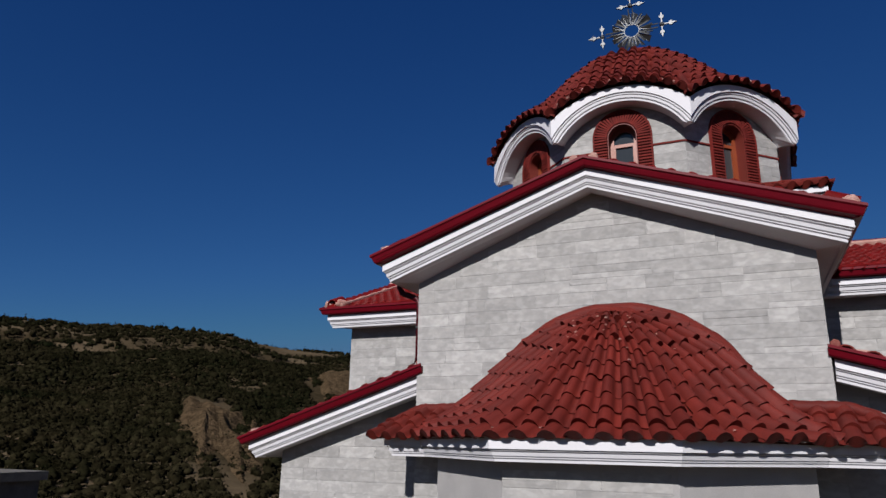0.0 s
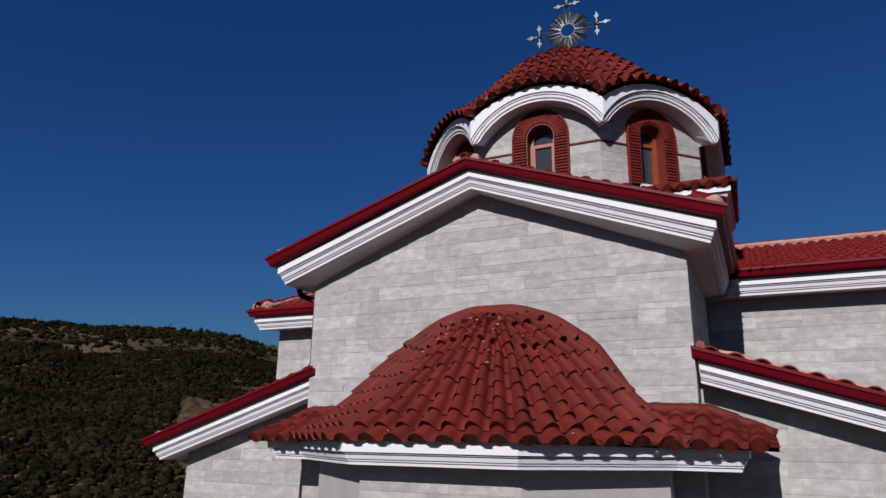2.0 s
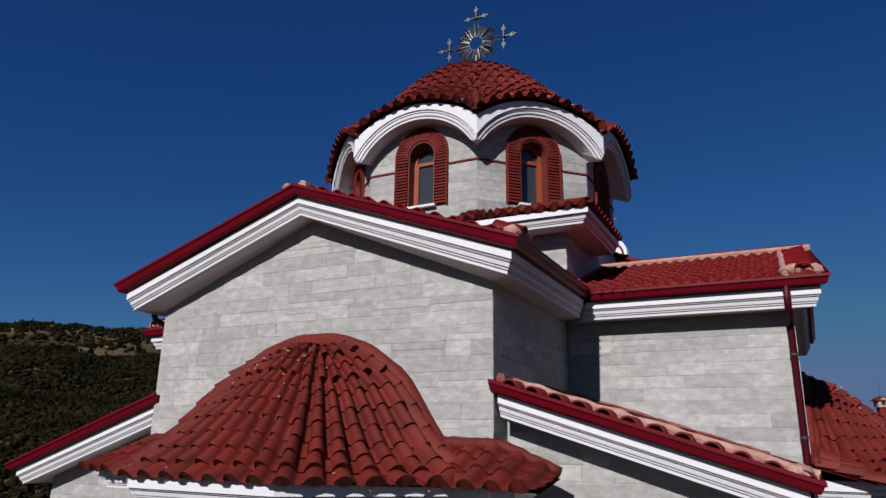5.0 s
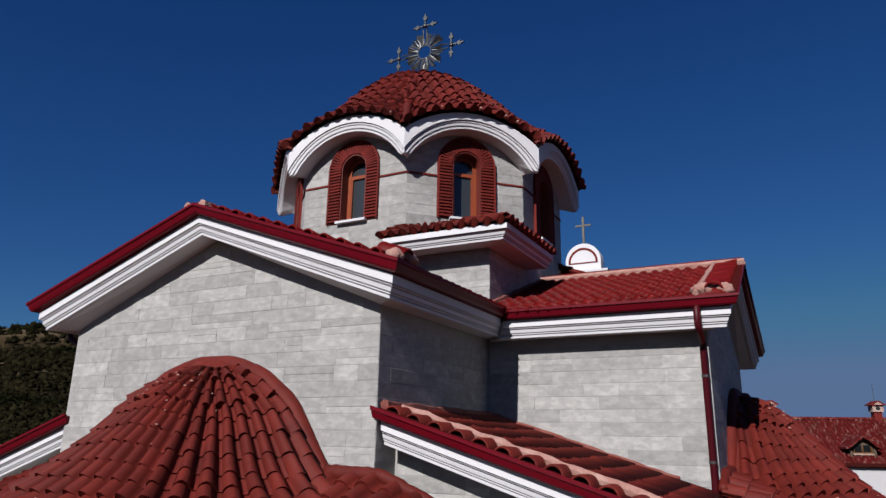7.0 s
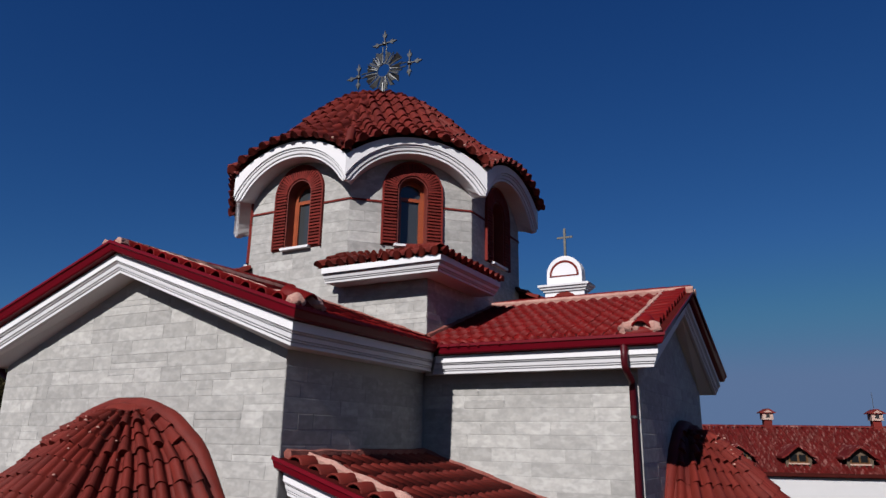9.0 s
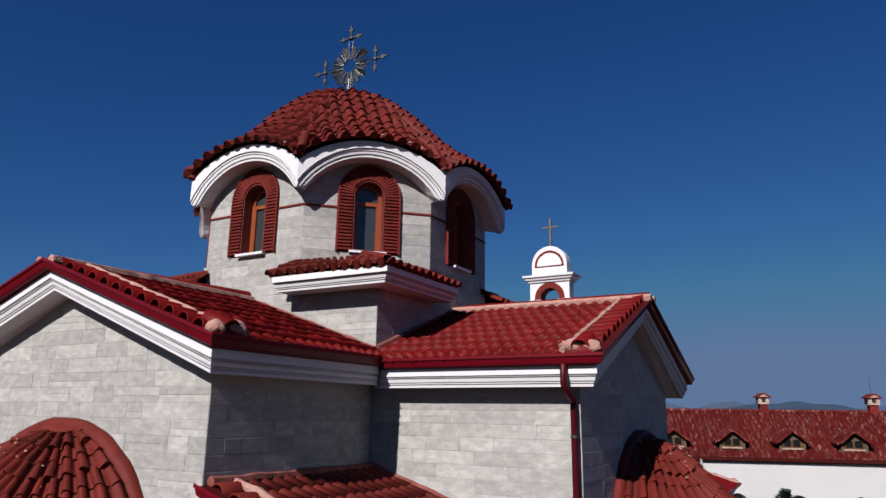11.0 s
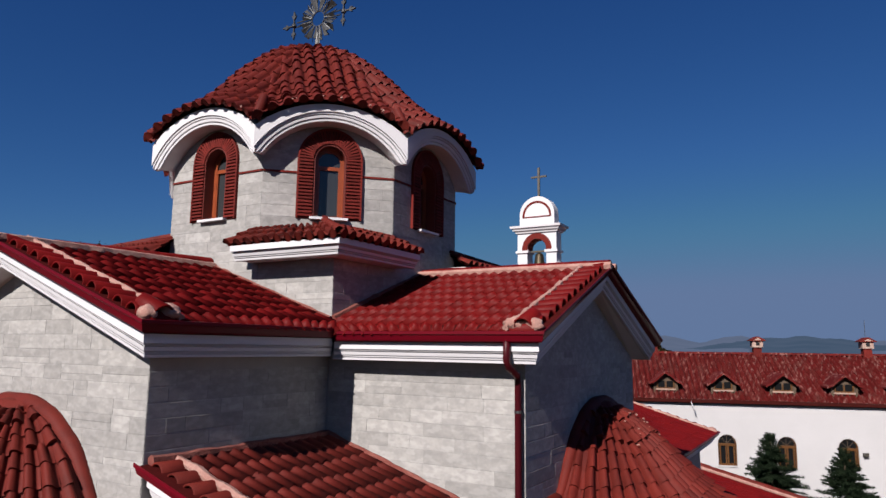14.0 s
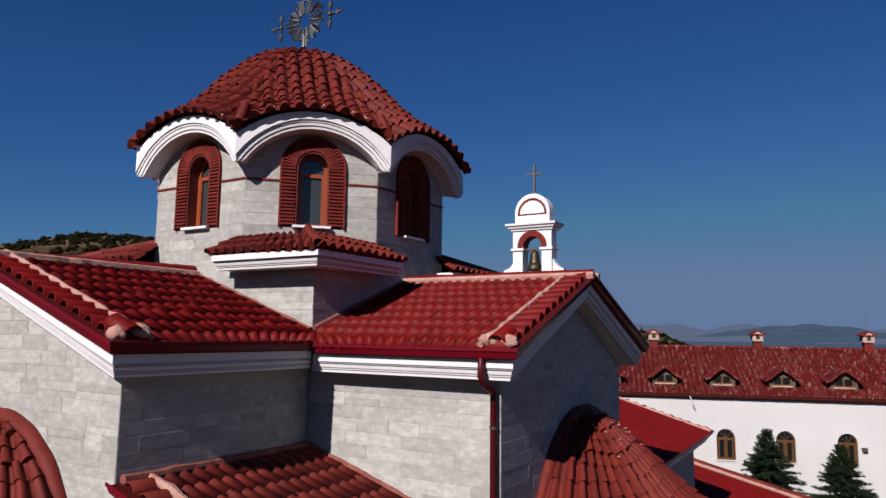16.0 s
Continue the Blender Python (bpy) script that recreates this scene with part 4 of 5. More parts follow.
def roof_cross(at):
    m = Matrix.Translation(at)
    cross = part("cross", tube(bmesh.new(), [m @ Vector((0, 0, z)) for z in (-0.85, -0.3)], 0.035, 10), STEEL, church, "ornate grey steel cross with rays and trefoil ends")
    bm = bmesh.new()
    n = 28
    loft(bm, [[m @ Vector((r * math.cos(a), y, r * math.sin(a))) for r, y in ((0.152, -0.012), (0.166, -0.012), (0.166, 0.012), (0.152, 0.012))] for a in np.linspace(0, 2 * math.pi, n, endpoint=False)], closed=True)
    part("ring", bm, STEEL, cross)
    for i in range(30):
        a = 2 * math.pi * i / 30
        ln = 0.27 if i % 6 == 3 else (0.25 if i % 2 else 0.21)
        bm = bmesh.new()
        w0, w1 = 0.016, (0.055 if i % 6 == 3 else 0.038)
        pts = [(0.165, -w0), (0.2 + ln, -w1), (0.2 + ln, w1), (0.165, w0)]
        loft(bm, [[m @ Vector((r * math.cos(a) - s * math.sin(a), y + (0.9 * (r - 0.2) * (s * 4 if i % 3 else -s * 4) + (0.015 if i % 2 else -0.015)), r * math.sin(a) + s * math.cos(a))) for r, s in pts] for y in (-0.008, 0.008)])
        part("ray", bm, STEEL, cross)
    for a in (0, 90, 180, 270):
        c, s = round(math.cos(radians(a))), round(math.sin(radians(a)))
        bm = bmesh.new()
        for off in (-0.045, 0.045):
            tube(bm, [m @ Vector((c * r - s * off, 0, s * r + c * off)) for r in (0.2, 0.56 if a != 270 else 0.6)], 0.014, 6)
        if a != 270:
            hub = (c * 0.64, 0, s * 0.64)
            for d in ((c, s), (-s, c), (s, -c)):
                flare(bm, (hub[0] + d[0] * 0.05, 0, hub[2] + d[1] * 0.05), (d[0], 0, d[1]), 0.24, 0.042, m)
            bmesh.ops.create_icosphere(bm, subdivisions=1, radius=0.06, matrix=m @ Matrix.Translation(hub))
        part("cross_arm", bm, STEEL, cross)


roof_cross((0.02, -0.03, 14.12))

# ---- drainpipes ----
def drainpipe(x, y, foot, out):
    pts = [(x + out[0] * 0.40, y + out[1] * 0.40, 7.80), (x + out[0] * 0.40, y + out[1] * 0.40, 7.50), (x + out[0] * 0.36, y + out[1] * 0.36, 7.43), (x + out[0] * 0.12, y + out[1] * 0.12, 7.33), (x + out[0] * 0.08, y + out[1] * 0.08, 7.25), (x + out[0] * 0.08, y + out[1] * 0.08, foot + 0.12), (x + out[0] * 0.2, y + out[1] * 0.2, foot)]
    pipe = part("drainpipe", tube(bmesh.new(), pts, 0.043, 12), PIPE, church, "round dark red metal drainpipe", True)
    for z in (6.9, 5.9):
        if z > foot:
            part("pipe_clip", tube(bmesh.new(), [(x + out[0] * 0.08, y + out[1] * 0.08, z), (x + out[0] * 0.08, y + out[1] * 0.08, z + 0.03)], 0.05, 12), STEEL, pipe)


drainpipe(5.38, Y0 - AY, 0.3, (0, -1))
drainpipe(-AX, FRONT + 0.12, 6.35, (-1, 0))


# ---- belfry on the west front ----
def belfry(x, y):
    m = Matrix.Translation((x, y, 0))
    w = 0.62
    base = part("belfry", box(bmesh.new(), x - w, x + w, y - 0.24, y + 0.24, 7.5, 9.75), PLASTER, church, "white plastered belfry with a bell and a small iron cross")
    for s in (1, -1):
        bm = box(bmesh.new(), x + s * 0.5 - 0.17 if s > 0 else x - 0.67, x + 0.67 if s > 0 else x - 0.33, y - 0.22, y + 0.22, 9.75, 10.78)
        part("pier", bm, PLASTER, base)
        part("impost", box(bmesh.new(), x + s * 0.5 - 0.22, x + s * 0.5 + 0.22, y - 0.27, y + 0.27, 10.71, 10.79), PLASTER, base)
        bm = bmesh.new()
        out = [(0.62, 10.7)] + [(0.62 + 0.42 * (1 - math.cos(radians(a))), 10.7 - 0.6 * math.sin(radians(a))) for a in (20, 40, 60, 80, 90)] + [(1.04, 9.6), (0.62, 9.6)]
        prism(bm, [(x + s * a, b) for a, b in out], y - 0.12, y + 0.12)
        part("buttress", bm, PLASTER, base)
    arch_top = arch_outline(0.32, 10.78, 10.84, 14)
    bm = bmesh.new()
    outl = [(0.67, 10.78)] + [(0.67, 10.98 + 0.40 * i / 5) for i in range(6)] + [(0.67 - 1.34 * i / 6, 11.38) for i in range(1, 6)] + [(-0.67, 11.38 - 0.40 * i / 5) for i in range(6)] + [(-0.67, 10.78)]
    outl = outl[:len(arch_top)] if len(outl) >= len(arch_top) else outl + [outl[-1]] * (len(arch_top) - len(outl))
    outl[-1] = (-0.67, 10.78)
    loft(bm, [[m @ Vector((p[0], yy, p[1])) for p, yy in ((a, -0.22), (b, -0.22), (b, 0.22), (a, 0.22))] for a, b in zip(arch_top, outl)])
    part("arch_head", bm, PLASTER, base)
    part("brick_arch", arch_band(bmesh.new(), 0.322, 0.51, 10.79, 10.84, -0.235, -0.2, m), BRICK, base, "red brick arch")
    part("brick_soffit", arch_band(bmesh.new(), 0.31, 0.322, 10.79, 10.84, -0.2, 0.2, m), BRICK, base)
    prof = [(0.0, 0.0), (0.05, 0.0), (0.07, 0.06), (0.12, 0.08), (0.14, 0.14), (0.19, 0.16), (0.20, 0.23), (0.0, 0.25)]
    st = [((x + a * 0.67, y + b * 0.22, 11.36), (a, b)) for a, b in ((-1, -1), (1, -1), (1, 1), (-1, 1))]
    part("cornice", loft(bmesh.new(), [[Vector(p) + Vector((d[0] * o, d[1] * o, z)) for o, z in prof] for p, d in st], closed=True), PLASTER, base)
    part("cornice_top", box(bmesh.new(), x - 0.69, x + 0.69, y - 0.24, y + 0.24, 11.37, 11.60), PLASTER, base)
    bm = bmesh.new()
    prism(bm, [(x + a, b) for a, b in arch_outline(0.60, 11.58, 11.97, 18)], y - 0.2, y + 0.2)
    part("top_stone", bm, PLASTER, base)
    bm = arch_band(bmesh.new(), 0.43, 0.50, 11.9, 11.92, -0.215, -0.19, m)
    box(bm, x - 0.50, x + 0.50, y - 0.215, y - 0.19, 11.87, 11.91)
    part("lunette_rim", bm, BRICK, base, "half-round dark red brick rim")
    part("cross_post", box(bmesh.new(), x - 0.036, x + 0.036, y - 0.03, y + 0.03, 12.5, 13.58), IRON, base, "small dark iron cross")
    part("cross_bar", box(bmesh.new(), x - 0.27, x + 0.27, y - 0.022, y + 0.022, 13.235, 13.295), IRON, base)
    prof = [(0.0, 10.74), (0.06, 10.73), (0.13, 10.66), (0.155, 10.5), (0.185, 10.28), (0.23, 10.16), (0.27, 10.08), (0.25, 10.07), (0.0, 10.28)]
    bm = bmesh.new()
    rings = [[Vector((x + r * math.cos(a), y + r * math.sin(a), z)) for r, z in prof[1:-1]] for a in np.linspace(0, 2 * math.pi, 20, endpoint=False)]
    loft(bm, rings, closed=True)
    bell_ob = part("bell", bm, BRONZE, base, "weathered bronze bell", True)
    part("yoke", box(bmesh.new(), x - 0.34, x + 0.34, y - 0.03, y + 0.03, 10.74, 10.80), IRON, bell_ob)


belfry(0.37, 10.7)

# ---- porch behind the west end ----
porch = tagged(new("porch"), "low porch with a red tile lean-to roof", "porch")
bm = bmesh.new()
loft(bm, [[Vector((x, y, z)) for x, z in ((2.4, 0), (8.2, 0), (8.2, 2.15), (2.4, 3.6))] for y in (13.4, 17.0)])
part("wall", bm, JOINT, porch)
bm = bmesh.new()
loft(bm, [[Vector((x, y, z)) for x, z in ((2.2, 3.82), (9.2, 2.12), (9.2, 2.0), (2.2, 3.7))] for y in (12.2, 17.1)])
porch_roof = part("roof", bm, UNDER, porch, "red tile lean-to roof")
lay_tiles(porch_roof, lambda u, v: Vector((9.2 - 7.0 * v, 12.2 + 4.9 * u, 2.12 + 1.7 * v)), 23, 20, G_TILE, GLAZED, lambda p: False)
lay_caps(porch_roof, (9.2, 17.05, 2.20), (2.3, 17.05, 3.88), (0, 0, 1), 0.24, 0.42, CAP, "verge_tile")
part("mortar_seam", tube(bmesh.new(), [(9.2 - 6.9 * i / 30, 16.92, 2.19 + 1.675 * i / 30) for i in range(31)], 0.06, 6), MORTAR, porch_roof)


# ---- long white house ----
HOUSE_TURN = 18.0
house = tagged(new("house"), "long white house with arched windows and weathered red tile roof", "house")
house.matrix_world = Matrix.Translation((4.85, 30.8, 0)) @ Matrix.Rotation(radians(HOUSE_TURN), 4, "Z")
HX0, HX1, HW, HR, HE = -16.0, 30.0, 4.45, 7.42, 5.22
WALL_TOP = HE + 0.1


def house_wall():
    """Front wall as a plate with arched openings."""
    bm = bmesh.new()
    xs = [h[0] for h in HOUSE_WINDOWS]
    w, z0, zc = 0.42, 2.25, 3.27
    edges = [HX0] + [(a + b) / 2 for a, b in zip(xs, xs[1:])] + [HX1]
    for x, a, b in zip(xs, edges, edges[1:]):
        arch = arch_outline(w, z0, zc, 12)
        out = [(b - x, z0)] + [(b - x, zc + (WALL_TOP - zc) * i / 4) for i in range(5)] + [((b - x) + (a - b) * i / 4, WALL_TOP) for i in range(1, 4)] + [(a - x, WALL_TOP - (WALL_TOP - zc) * i / 4) for i in range(5)] + [(a - x, z0)]
        out = out[:len(arch)] if len(out) > len(arch) else out + [out[-1]] * (len(arch) - len(out))
        f = [bm.verts.new((x + p[0], -HW, p[1])) for p in arch]
        g = [bm.verts.new((x + p[0], -HW + 0.25, p[1])) for p in arch]
        e = [bm.verts.new((x + p[0], -HW, p[1])) for p in out]
        for i in range(len(arch) - 1):
            bm.faces.new((f[i], g[i], g[i + 1], f[i + 1]))
            if (e[i].co - e[i + 1].co).length > 1e-5:
                bm.faces.new((f[i], f[i + 1], e[i + 1], e[i]))
            else:
                bm.faces.new((f[i], f[i + 1], e[i]))
        bm.faces.new([bm.verts.new((px, -HW, pz)) for px, pz in ((a, 0), (b, 0), (b, z0), (x + w, z0), (x - w, z0), (a, z0))])
        bm.faces.new([bm.verts.new((px, py, z0)) for px, py in ((x - w, -HW), (x + w, -HW), (x + w, -HW + 0.25), (x - w, -HW + 0.25))])
    return bm


HOUSE_WINDOWS = [(0.02 + 2.62 * i,) for i in range(-5, 11)]
part("wall", house_wall(), HOUSEWHITE, house, "white rendered wall")
part("house_core", box(bmesh.new(), HX0, HX1, -HW + 0.28, HW, 0, WALL_TOP), HOUSEWHITE, house)
for (hx,) in HOUSE_WINDOWS:
    m = Matrix.Translation((hx, -HW, 0))
    win = part("window", arch_band(bmesh.new(), 0.375, 0.418, 2.26, 3.27, 0.08, 0.16, m), OAK, house, "arched window with an oak frame")
    part("transom", box(bmesh.new(), hx - 0.375, hx + 0.375, -HW + 0.07, -HW + 0.15, 3.16, 3.27), OAK, win)
    for s in (-1, 1):
        for off in (0.31, 0.045):
            part("stile", box(bmesh.new(), hx + s * off - 0.03, hx + s * off + 0.03, -HW + 0.085, -HW + 0.155, 2.35, 3.16), OAK, win)
    part("bottom_rail", box(bmesh.new(), hx - 0.36, hx + 0.36, -HW + 0.09, -HW + 0.15, 2.26, 2.35), OAK, win)
    for a in (45, 90, 135):
        bm = tube(bmesh.new(), [(hx, -HW + 0.12, 3.27), (hx + 0.37 * math.cos(radians(a)), -HW + 0.12, 3.27 + 0.37 * math.sin(radians(a)))], 0.012, 4)
        part("fanlight_bar", bm, BARK, win)
    bm = bmesh.new()
    bm.faces.new([bm.verts.new((hx + a, -HW + 0.13, b)) for a, b in arch_outline(0.36, 2.26, 3.27, 12)])
    part("pane", bm, DIMGLASS, win)
    part("sill", box(bmesh.new(), hx - 0.46, hx + 0.46, -HW - 0.06, -HW + 0.1, 2.2, 2.255), HOUSEWHITE, win)
EO = 0.13
rs = (HR - HE) / (HW + EO)
bm = bmesh.new()
loft(bm, [[Vector((x, y, z)) for y, z in ((-HW - EO, HE), (0, HR), (HW + EO, HE), (HW + EO, HE - 0.1), (0, HR - 0.14), (-HW - EO, HE - 0.1))] for x in (HX0 - 0.4, HX1 + 0.4)])
hroof = part("roof", bm, UNDER, house, "weathered red tile roof with pale worn streaks")
O_TILE = wave_tile("roof_tile", OLDTILE, 0.11, 8, 0.008)
lay_tiles(hroof, lambda u, v: Vector((HX0 - 0.4 + (HX1 - HX0 + 0.8) * u, -(HW + EO) * (1 - v), HE + 0.01 + (HR - HE) * v)), 190, 14, O_TILE, OLDTILE, lambda p: False)
lay_tiles(hroof, lambda u, v: Vector((HX1 + 0.4 - (HX1 - HX0 + 0.8) * u, (HW + EO) * (1 - v), HE + 0.01 + (HR - HE) * v)), 100, 8, O_TILE, OLDTILE, lambda p: False)
lay_caps(hroof, (HX0 - 0.4, 0, HR + 0.02), (HX1 + 0.4, 0, HR + 0.02), (0, 0, 1), 0.24, 0.6, barrel_tile("ridge_tile", OLDTILE))
part("gutter", box(bmesh.new(), HX0 - 0.4, HX1 + 0.4, -HW - EO - 0.10, -HW - EO - 0.02, HE - 0.06, HE + 0.105), BRICKBED, house, "dark brown gutter")
part("eave_soffit", box(bmesh.new(), HX0 - 0.4, HX1 + 0.4, -HW - EO + 0.02, -HW + 0.02, HE - 0.06, HE - 0.01), BARK, house)


def dormer(x):
    y = -3.9
    z0 = HE + rs * (HW + EO + y) + 0.02
    face = y + 0.08
    d = part("dormer", box(bmesh.new(), x - 0.52, x + 0.52, face, y + 1.6, z0 - 0.3, z0 + 0.53), BARK, house, "small dormer with a curved tiled roof")
    bm = bmesh.new()
    outl = [(-0.8, 0.46), (-0.55, 0.58), (-0.25, 0.86), (0, 1.04), (0.25, 0.86), (0.55, 0.58), (0.8, 0.46), (0.8, 0.37), (0.55, 0.48), (0.25, 0.75), (0, 0.92), (-0.25, 0.75), (-0.55, 0.48), (-0.8, 0.37)]
    loft(bm, [[Vector((x + a, yy, z0 + b)) for a, b in outl] for yy in (y - 0.24, y + 2.0)])
    part("dormer_roof", bm, OLDTILE, d)
    part("gable_board", prism(bmesh.new(), [(x + a, z0 + b) for a, b in ((-0.54, 0.49), (0.54, 0.49), (0.25, 0.76), (0, 0.92), (-0.25, 0.76))], face - 0.02, face + 0.05), BARK, d)
    zf = z0 + 0.15
    for s in (-1, 1):
        part("cheek", box(bmesh.new(), x + s * 0.53 - 0.05, x + s * 0.53 + 0.05, face - 0.07, face, z0 - 0.3, z0 + 0.48), BARK, d)
        part("pane", box(bmesh.new(), x + s * 0.2 - 0.15, x + s * 0.2 + 0.15, face - 0.03, face + 0.02, zf + 0.04, z0 + 0.56), DIMGLASS, d)
    bm = bmesh.new()
    for s in (-0.39, 0, 0.39):
        box(bm, x + s - 0.03, x + s + 0.03, face - 0.05, face, zf + 0.09, z0 + 0.5)
    box(bm, x - 0.42, x + 0.42, face - 0.045, face, zf + 0.03, zf + 0.09)
    part("window_frame", bm, OAK, d)
    part("sill", box(bmesh.new(), x - 0.46, x + 0.46, face - 0.1, face, zf - 0.04, zf + 0.03), CHIMNEY, d)


for i in range(-4, 8):
    dormer(0.13 + 2.69 * i)


def chimney(x):
    c = part("chimney", box(bmesh.new(), x - 0.2, x + 0.2, -0.2, 0.2, HR - 0.4, HR + 0.42), BRICK, house, "brick chimney with a pale pink hooded top")
    part("lantern", box(bmesh.new(), x - 0.27, x + 0.27, -0.27, 0.27, HR + 0.42, HR + 0.80), CHIMNEY, c, "pale pink smoke lantern")
    # no real opening: a near-black plate paints the shade inside each smoke hole
    for s in (1, -1):
        part("smoke_hole", box(bmesh.new(), x - 0.09, x + 0.09, min(s * 0.25, s * 0.275), max(s * 0.25, s * 0.275), HR + 0.52, HR + 0.70), DARK, c)
    bm = bmesh.new()
    prism(bm, [(x + a, HR + b) for a, b in ((-0.40, 0.76), (0.40, 0.76), (0.40, 0.80), (0.06, 1.0), (-0.06, 1.0), (-0.40, 0.80))], -0.36, 0.36)
    part("hood", bm, BRICK, c)
    part("gable", prism(bmesh.new(), [(x + a, HR + b) for a, b in ((-0.22, 0.80), (0.22, 0.80), (0, 0.93))], -0.366, -0.35), CHIMNEY, c)


for i in (-2, -1, 0, 1, 2, 3):
    chimney(-0.08 + 5.35 * i)
part("aerial", tube(bmesh.new(), [(5.3, 0.1, HR + 0.9), (5.3, 0.1, HR + 1.9)], 0.012, 5), IRON, house, "thin aerial mast behind a chimney")
part("spout", tube(bmesh.new(), [(-4.2, -HW - 0.25, HE - 0.02), (-4.15, -HW - 0.5, HE - 0.2), (-4.1, -HW - 0.52, HE - 0.4)], 0.025, 8), HOUSEWHITE, house, "pale bent drain spout")
part("floodlight", box(bmesh.new(), 3.2, 3.4, -HW - 0.2, -HW - 0.02, 2.95, 3.1), IRON, house)


# ---- firs ----
def fir(x, y, h, seed):
    r = random.Random(seed)
    tree = tagged(new("fir_tree"), "dark green young fir tree with drooping branches", "tree", group="firs by the house")
    tree.location = (x, y, 0)
    part("trunk", tube(bmesh.new(), [(0, 0, 0), (0.02, 0, h * 0.5), (0, 0.01, h)], [0.11, 0.06, 0.012], 8), BARK, tree)
    verts, faces = [], []

    def blade(p, d, w, l):
        s = d.cross(Vector((r.uniform(-1, 1), r.uniform(-1, 1), r.uniform(-1, 1)))).normalized() * w
        k = len(verts)
        verts.extend([p - s, p + s, p + d * l])
        faces.append((k, k + 1, k + 2))

    z = h * 0.12
    while z < h * 0.985:
        f = 1 - z / h
        reach = 0.10 + 0.56 * f * h if f * h < 3.2 else 1.9
        for i in range(10 if f > 0.15 else 6):
            a = r.uniform(0, 2 * math.pi)
            ln = reach * r.uniform(0.7, 1.12)
            d = Vector((math.cos(a), math.sin(a), 0.15))
            n = max(4, int(ln / 0.055))
            for j in range(n):
                t = (j + 1) / n
                p = Vector((0, 0, z)) + d * (ln * t) + Vector((0, 0, -0.24 * ln * t * t + 0.12 * t ** 4))
                for _ in range(14):
                    q = Vector((r.gauss(0, 1), r.gauss(0, 1), r.gauss(0, 0.5))).normalized()
                    blade(p, (d * 0.8 + q).normalized(), 0.013, 0.15 * (1.15 - 0.4 * t))
        z += 0.08 + 0.045 * f
    me = bpy.data.meshes.new("crown")
    me.from_pydata(verts, [], faces)
    me.materials.append(NEEDLE)
    crown = new("crown", me)
    crown.parent = tree


fir(6.14, 19.5, 4.5, 3)
fir(8.55, 19.3, 4.15, 8)

# ---- ground, hill and distance ----
HILL = ((9, -2.5), (10, -0.2), (11.2, 0.45), (12.8, 0.8), (16, 1.3), (24, 3.6), (31.8, 6.55), (37.2, 6.9), (39.9, 7.25), (42, 7.75), (45, 7.85), (52.7, 7.55), (58, 7.65), (63, 6.6), (72, 5.2), (90, 3.0), (110, 0.5), (120, -2.5))
VIEW = Vector((4.0, -12.0, 5.6))


def hill_angle(az):
    for (a, e), (b, f) in zip(HILL, HILL[1:]):
        if a <= az <= b:
            t = (az - a) / (b - a)
            return e + (f - e) * t
    return -2.5


def height(x, y):
    dx, dy = x - VIEW.x, y - VIEW.y
    r = math.hypot(dx, dy)
    az = math.degrees(math.atan2(-dx, dy))
    top = 260.0
    full = VIEW.z + top * math.tan(radians(hill_angle(az)))
    t = min(1, max(0, (r - 34) / (top - 34)))
    h = max(0, full) * (t ** 1.15) if r < top else max(0, full) * max(0, 1 - ((r - top) / 420) ** 2)
    if full > 1 and r > 40:
        p = Vector((x, y, 0))
        h += min(1, (r - 40) / 60) * min(1, full / 15) * (5.0 * noise.noise(p * 0.018) + 2.2 * noise.noise(p * 0.05) + 0.8 * noise.noise(p * 0.16)) * (0.25 if abs(r - top) < 50 else 1)
    return h


bm = bmesh.new()
radii = [0.0, 6, 14, 24] + [34 * (1.045 ** i) for i in range(0, 52)] + [360, 400, 460, 540, 680, 900, 1400, 2200, 3500, 4600]
radii = sorted(radii)
rows = []
for r in radii:
    row = []
    for i in range(361):
        az = radians(i)
        x, y = VIEW.x - r * math.sin(az), VIEW.y + r * math.cos(az)
        row.append((x, y, height(x, y)))
    rows.append(row)
sheet(bm, rows)
bmesh.ops.remove_doubles(bm, verts=bm.verts, dist=0.001)
tagged(part("ground", bm, SOIL, None, "dry brown hillside ground rising behind the church", True), kind="structure")


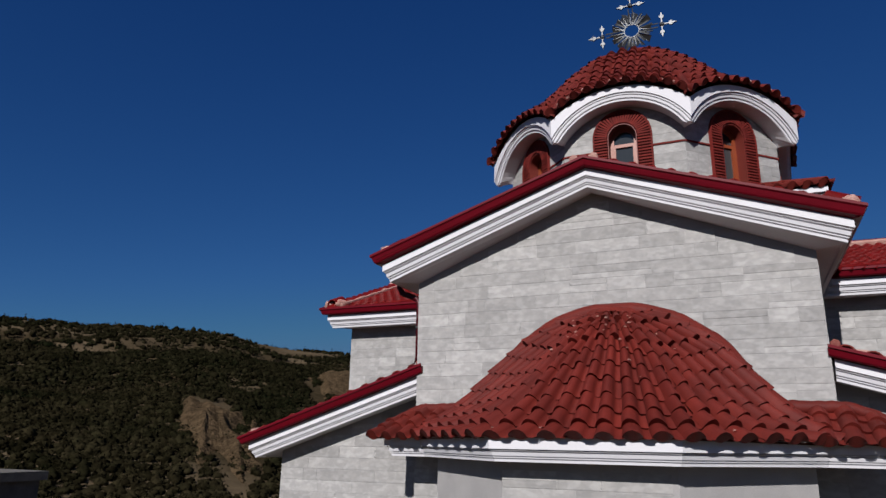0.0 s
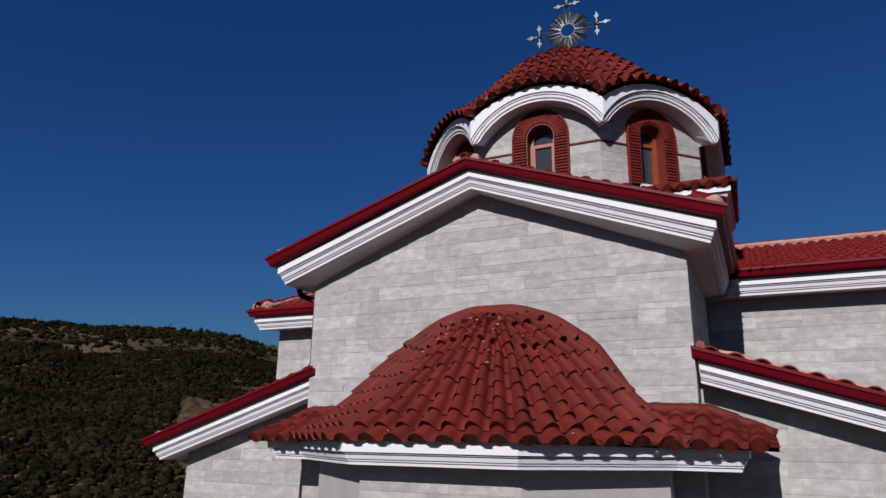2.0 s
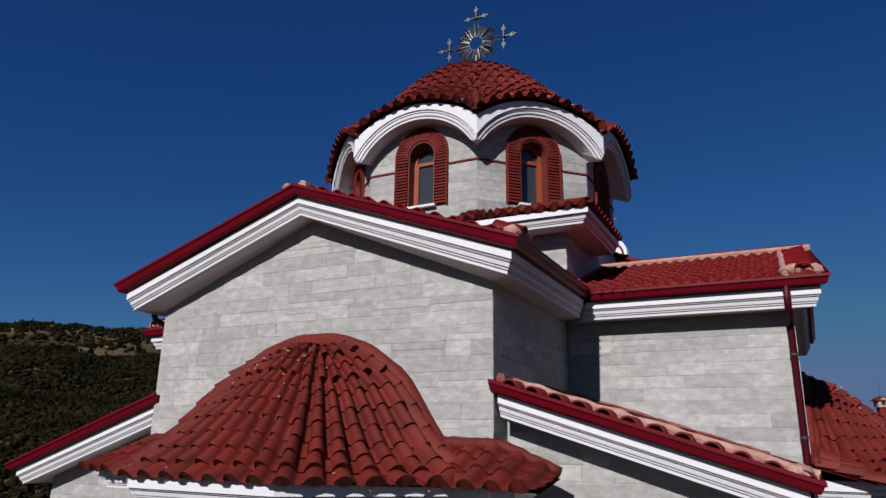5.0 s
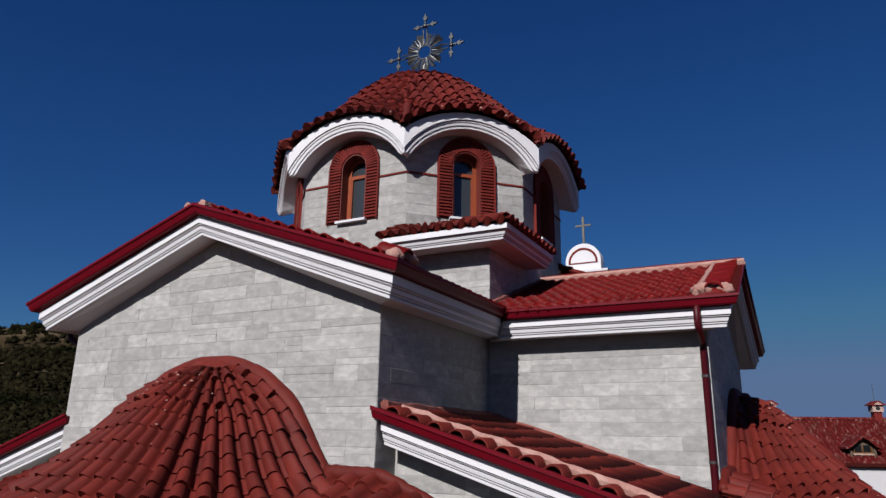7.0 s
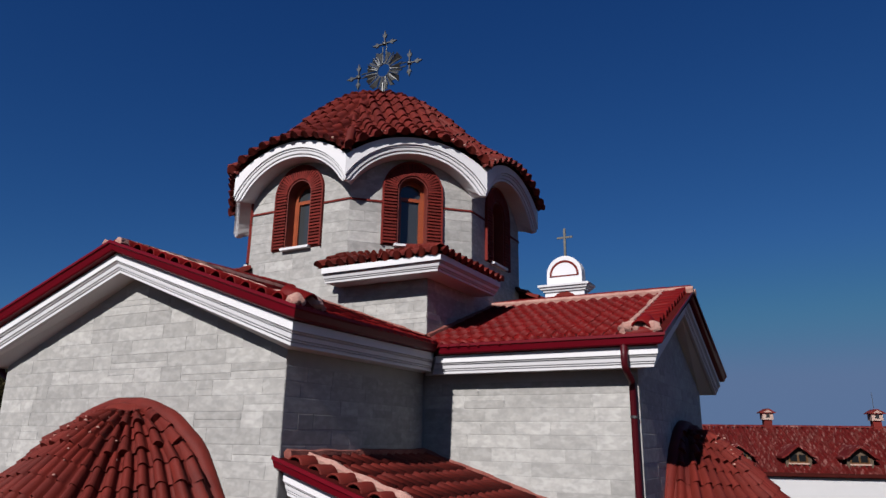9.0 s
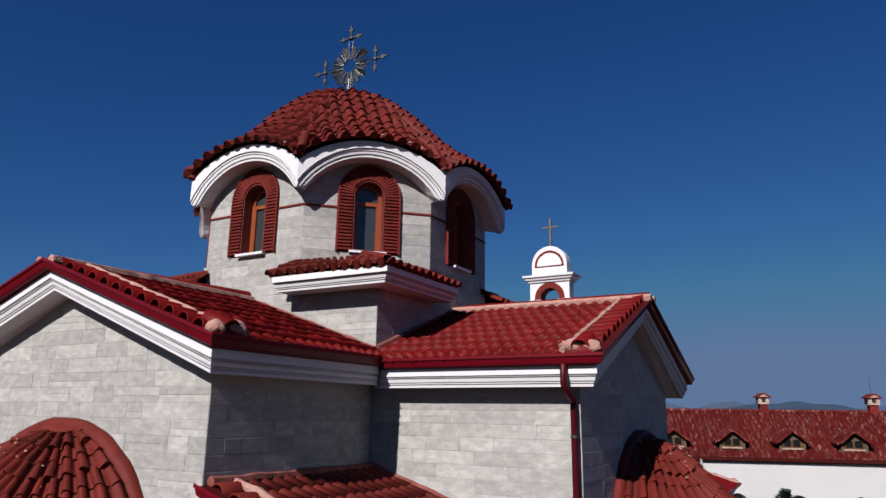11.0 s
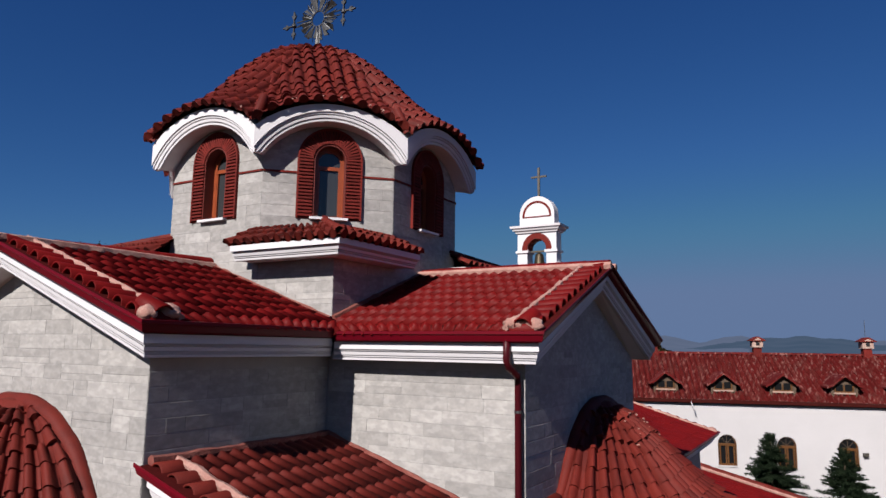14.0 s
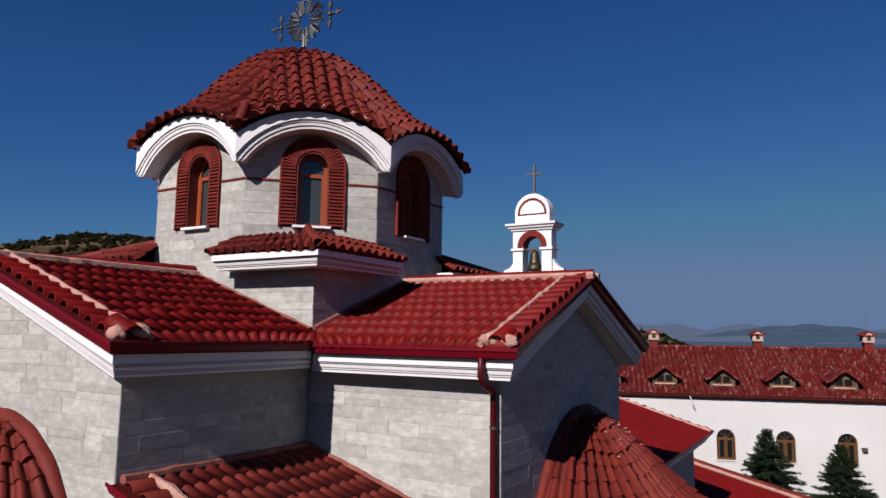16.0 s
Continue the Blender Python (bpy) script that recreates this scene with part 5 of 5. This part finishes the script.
def bushes():
    """Round scrub over the hillside, dense with gaps, in one mesh."""
    r = random.Random(21)
    base = bmesh.new()
    bmesh.ops.create_icosphere(base, subdivisions=1, radius=1.0)
    co = np.array([v.co[:] for v in base.verts])
    fc = np.array([[v.index for v in f.verts] for f in base.faces])
    base.free()
    verts, faces = [], []
    k = 0
    while k < 46000:
        az, dist = r.uniform(27, 74) if r.random() < 0.96 else r.uniform(9.5, 16), 38 + 265 * r.random() ** 0.8
        x, y = VIEW.x - dist * math.sin(radians(az)), VIEW.y + dist * math.cos(radians(az))
        d = noise.noise((x * 0.012, y * 0.012, 4)) + 0.5 * noise.noise((x * 0.04, y * 0.04, 9))
        if d < -0.5 + (0.46 if dist > 205 else 0) or bare(az, dist) or (dist > 185 and r.random() < 0.86):
            k += 0.25
            continue
        k += 1
        s = r.uniform(0.16, 0.58) * (0.5 + dist / 190)
        sc = co * (1 + 1.1 * np.array([noise.noise((c[0] * 2.3 + k, c[1] * 2.3, c[2] * 2.3)) for c in co])[:, None])
        sc = sc * (s, s, s * r.uniform(0.6, 0.95)) + (x, y, height(x, y) + s * 0.35)
        faces.append(fc + len(verts) * len(co))
        verts.append(sc)
    cloud, tris = np.concatenate(verts), np.concatenate(faces)
    # loose sprays of leaves round the clumps
    g = np.random.default_rng(4)
    pick = g.integers(0, len(cloud), 420000)
    centre = cloud[pick]
    far = np.linalg.norm(centre[:, :2] - np.array((VIEW.x, VIEW.y)), axis=1)[:, None, None]
    spray = (centre + g.normal(0, 0.22, centre.shape))[:, None, :] + g.normal(0, 0.10, (len(pick), 3, 3)) * (0.5 + far / 130)
    tris = np.concatenate((tris, len(cloud) + np.arange(3 * len(pick)).reshape(-1, 3)))
    cloud = np.concatenate((cloud, spray.reshape(-1, 3)))
    me = bpy.data.meshes.new("bushes")
    me.from_pydata(cloud.tolist(), [], tris.tolist())
    me.materials.append(BUSH)
    me.polygons.foreach_set("use_smooth", [True] * len(me.polygons))
    tagged(new("bushes", me), "dense dark green scrub on the hillside", "scrub", kind="stuff")


def bare(az, dist):
    """Stretches of bare earth cliff."""
    k = noise.noise((az * 0.6, dist * 0.05, 1)) + 0.4 * noise.noise((az * 2.1, dist * 0.2, 5))
    a, d = az + 2.2 * noise.noise((az * 0.3, dist * 0.07, 2)), dist + 16 * noise.noise((az * 0.9, dist * 0.03, 6))
    return (41.5 < a < 46 and 54 < d < 102 and k > -0.2) or (30.5 < a < 36.5 and 98 < d < 182 and k > -0.12)


bushes()


def earth_cliff(a0, a1, d0, d1, seed, name):
    """Bare eroded slope with upright gullies."""
    bm = bmesh.new()
    grid = []
    for j in range(41):
        row = []
        for i in range(61):
            u, v = i / 60, j / 40
            edge = min(1, 2.6 * min(u, 1 - u) + 0.5 * noise.noise((u * 5, v * 5, seed)), 2.4 * min(v, 1 - v) + 0.3 * noise.noise((u * 6, v * 4, seed + 9)))
            edge = max(0, edge)
            az = a0 + (a1 - a0) * u + 0.8 * noise.noise((v * 3, seed, 1))
            d = d0 + (d1 - d0) * v + 10 * noise.noise((u * 2.5, seed, 2))
            x, y = VIEW.x - d * math.sin(radians(az)), VIEW.y + d * math.cos(radians(az))
            gully = abs(noise.noise((u * 6 + v * 1.6, v * 2.2, seed))) + 0.5 * abs(noise.noise((u * 15 + v * 3, v * 5, seed))) + 0.2 * noise.noise((u * 40, v * 25, seed))
            row.append((x, y, height(x, y) - 1.7 + edge * (2.6 + 0.7 * gully + 0.5 * abs(noise.noise((u * 2.6 + v * 2.4, v * 1.1, seed + 3))))))
        grid.append(row)
    sheet(bm, grid)
    tagged(part(name, bm, CLIFF, None, "bare eroded earth slope with gullies", False), kind="structure")


earth_cliff(38.6, 48.2, 44, 112, 1.7, "ground_cliff_1")
earth_cliff(29.0, 37.5, 90, 195, 5.1, "ground_cliff_2")


def mountains(az0, az1, dist, base, rise, seed, name, near=420, mat=FARHILL):
    """A hazy plain that rises to a far crest."""
    bm = bmesh.new()
    n = 160
    grid = []
    for d, k in ((near, 0.0), (1200, 0.02), (dist - 700, 0.25), (dist - 300, 0.6), (dist, 1.0), (dist + 400, 0.6)):
        row = []
        for i in range(n + 1):
            az = radians(az0 + (az1 - az0) * i / n)
            e = base + rise * (noise.noise((i * 0.05, seed, 0)) + 0.45 * noise.noise((i * 0.16, seed, 3)) + 0.12 * noise.noise((i * 0.6, seed, 5)))
            e *= min(1, i / n / 0.14)
            row.append((VIEW.x - d * math.sin(az), VIEW.y + d * math.cos(az), 0.6 + k * dist * math.tan(radians(max(0.1, e)))))
        grid.append(row)
    sheet(bm, grid)
    tagged(part(name, bm, mat, None, "mountain range on the horizon, its blue haze painted as a glow", True), kind="structure")


# both ranges glow in the painted haze colour
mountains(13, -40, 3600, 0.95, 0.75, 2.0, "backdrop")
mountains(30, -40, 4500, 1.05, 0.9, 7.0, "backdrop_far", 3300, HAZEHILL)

# ---- stone hut on the slope ----
hut = tagged(new("hut"), "small rubble stone hut with a flat slab roof", "hut")
part("wall", box(bmesh.new(), -19.0, -13.78, -6.0, -2.1, 0, 4.33), RUBBLE, hut)
part("roof", box(bmesh.new(), -19.2, -13.65, -6.2, -2.0, 4.33, 4.53), RUBBLE, hut, "flat stone slab roof")
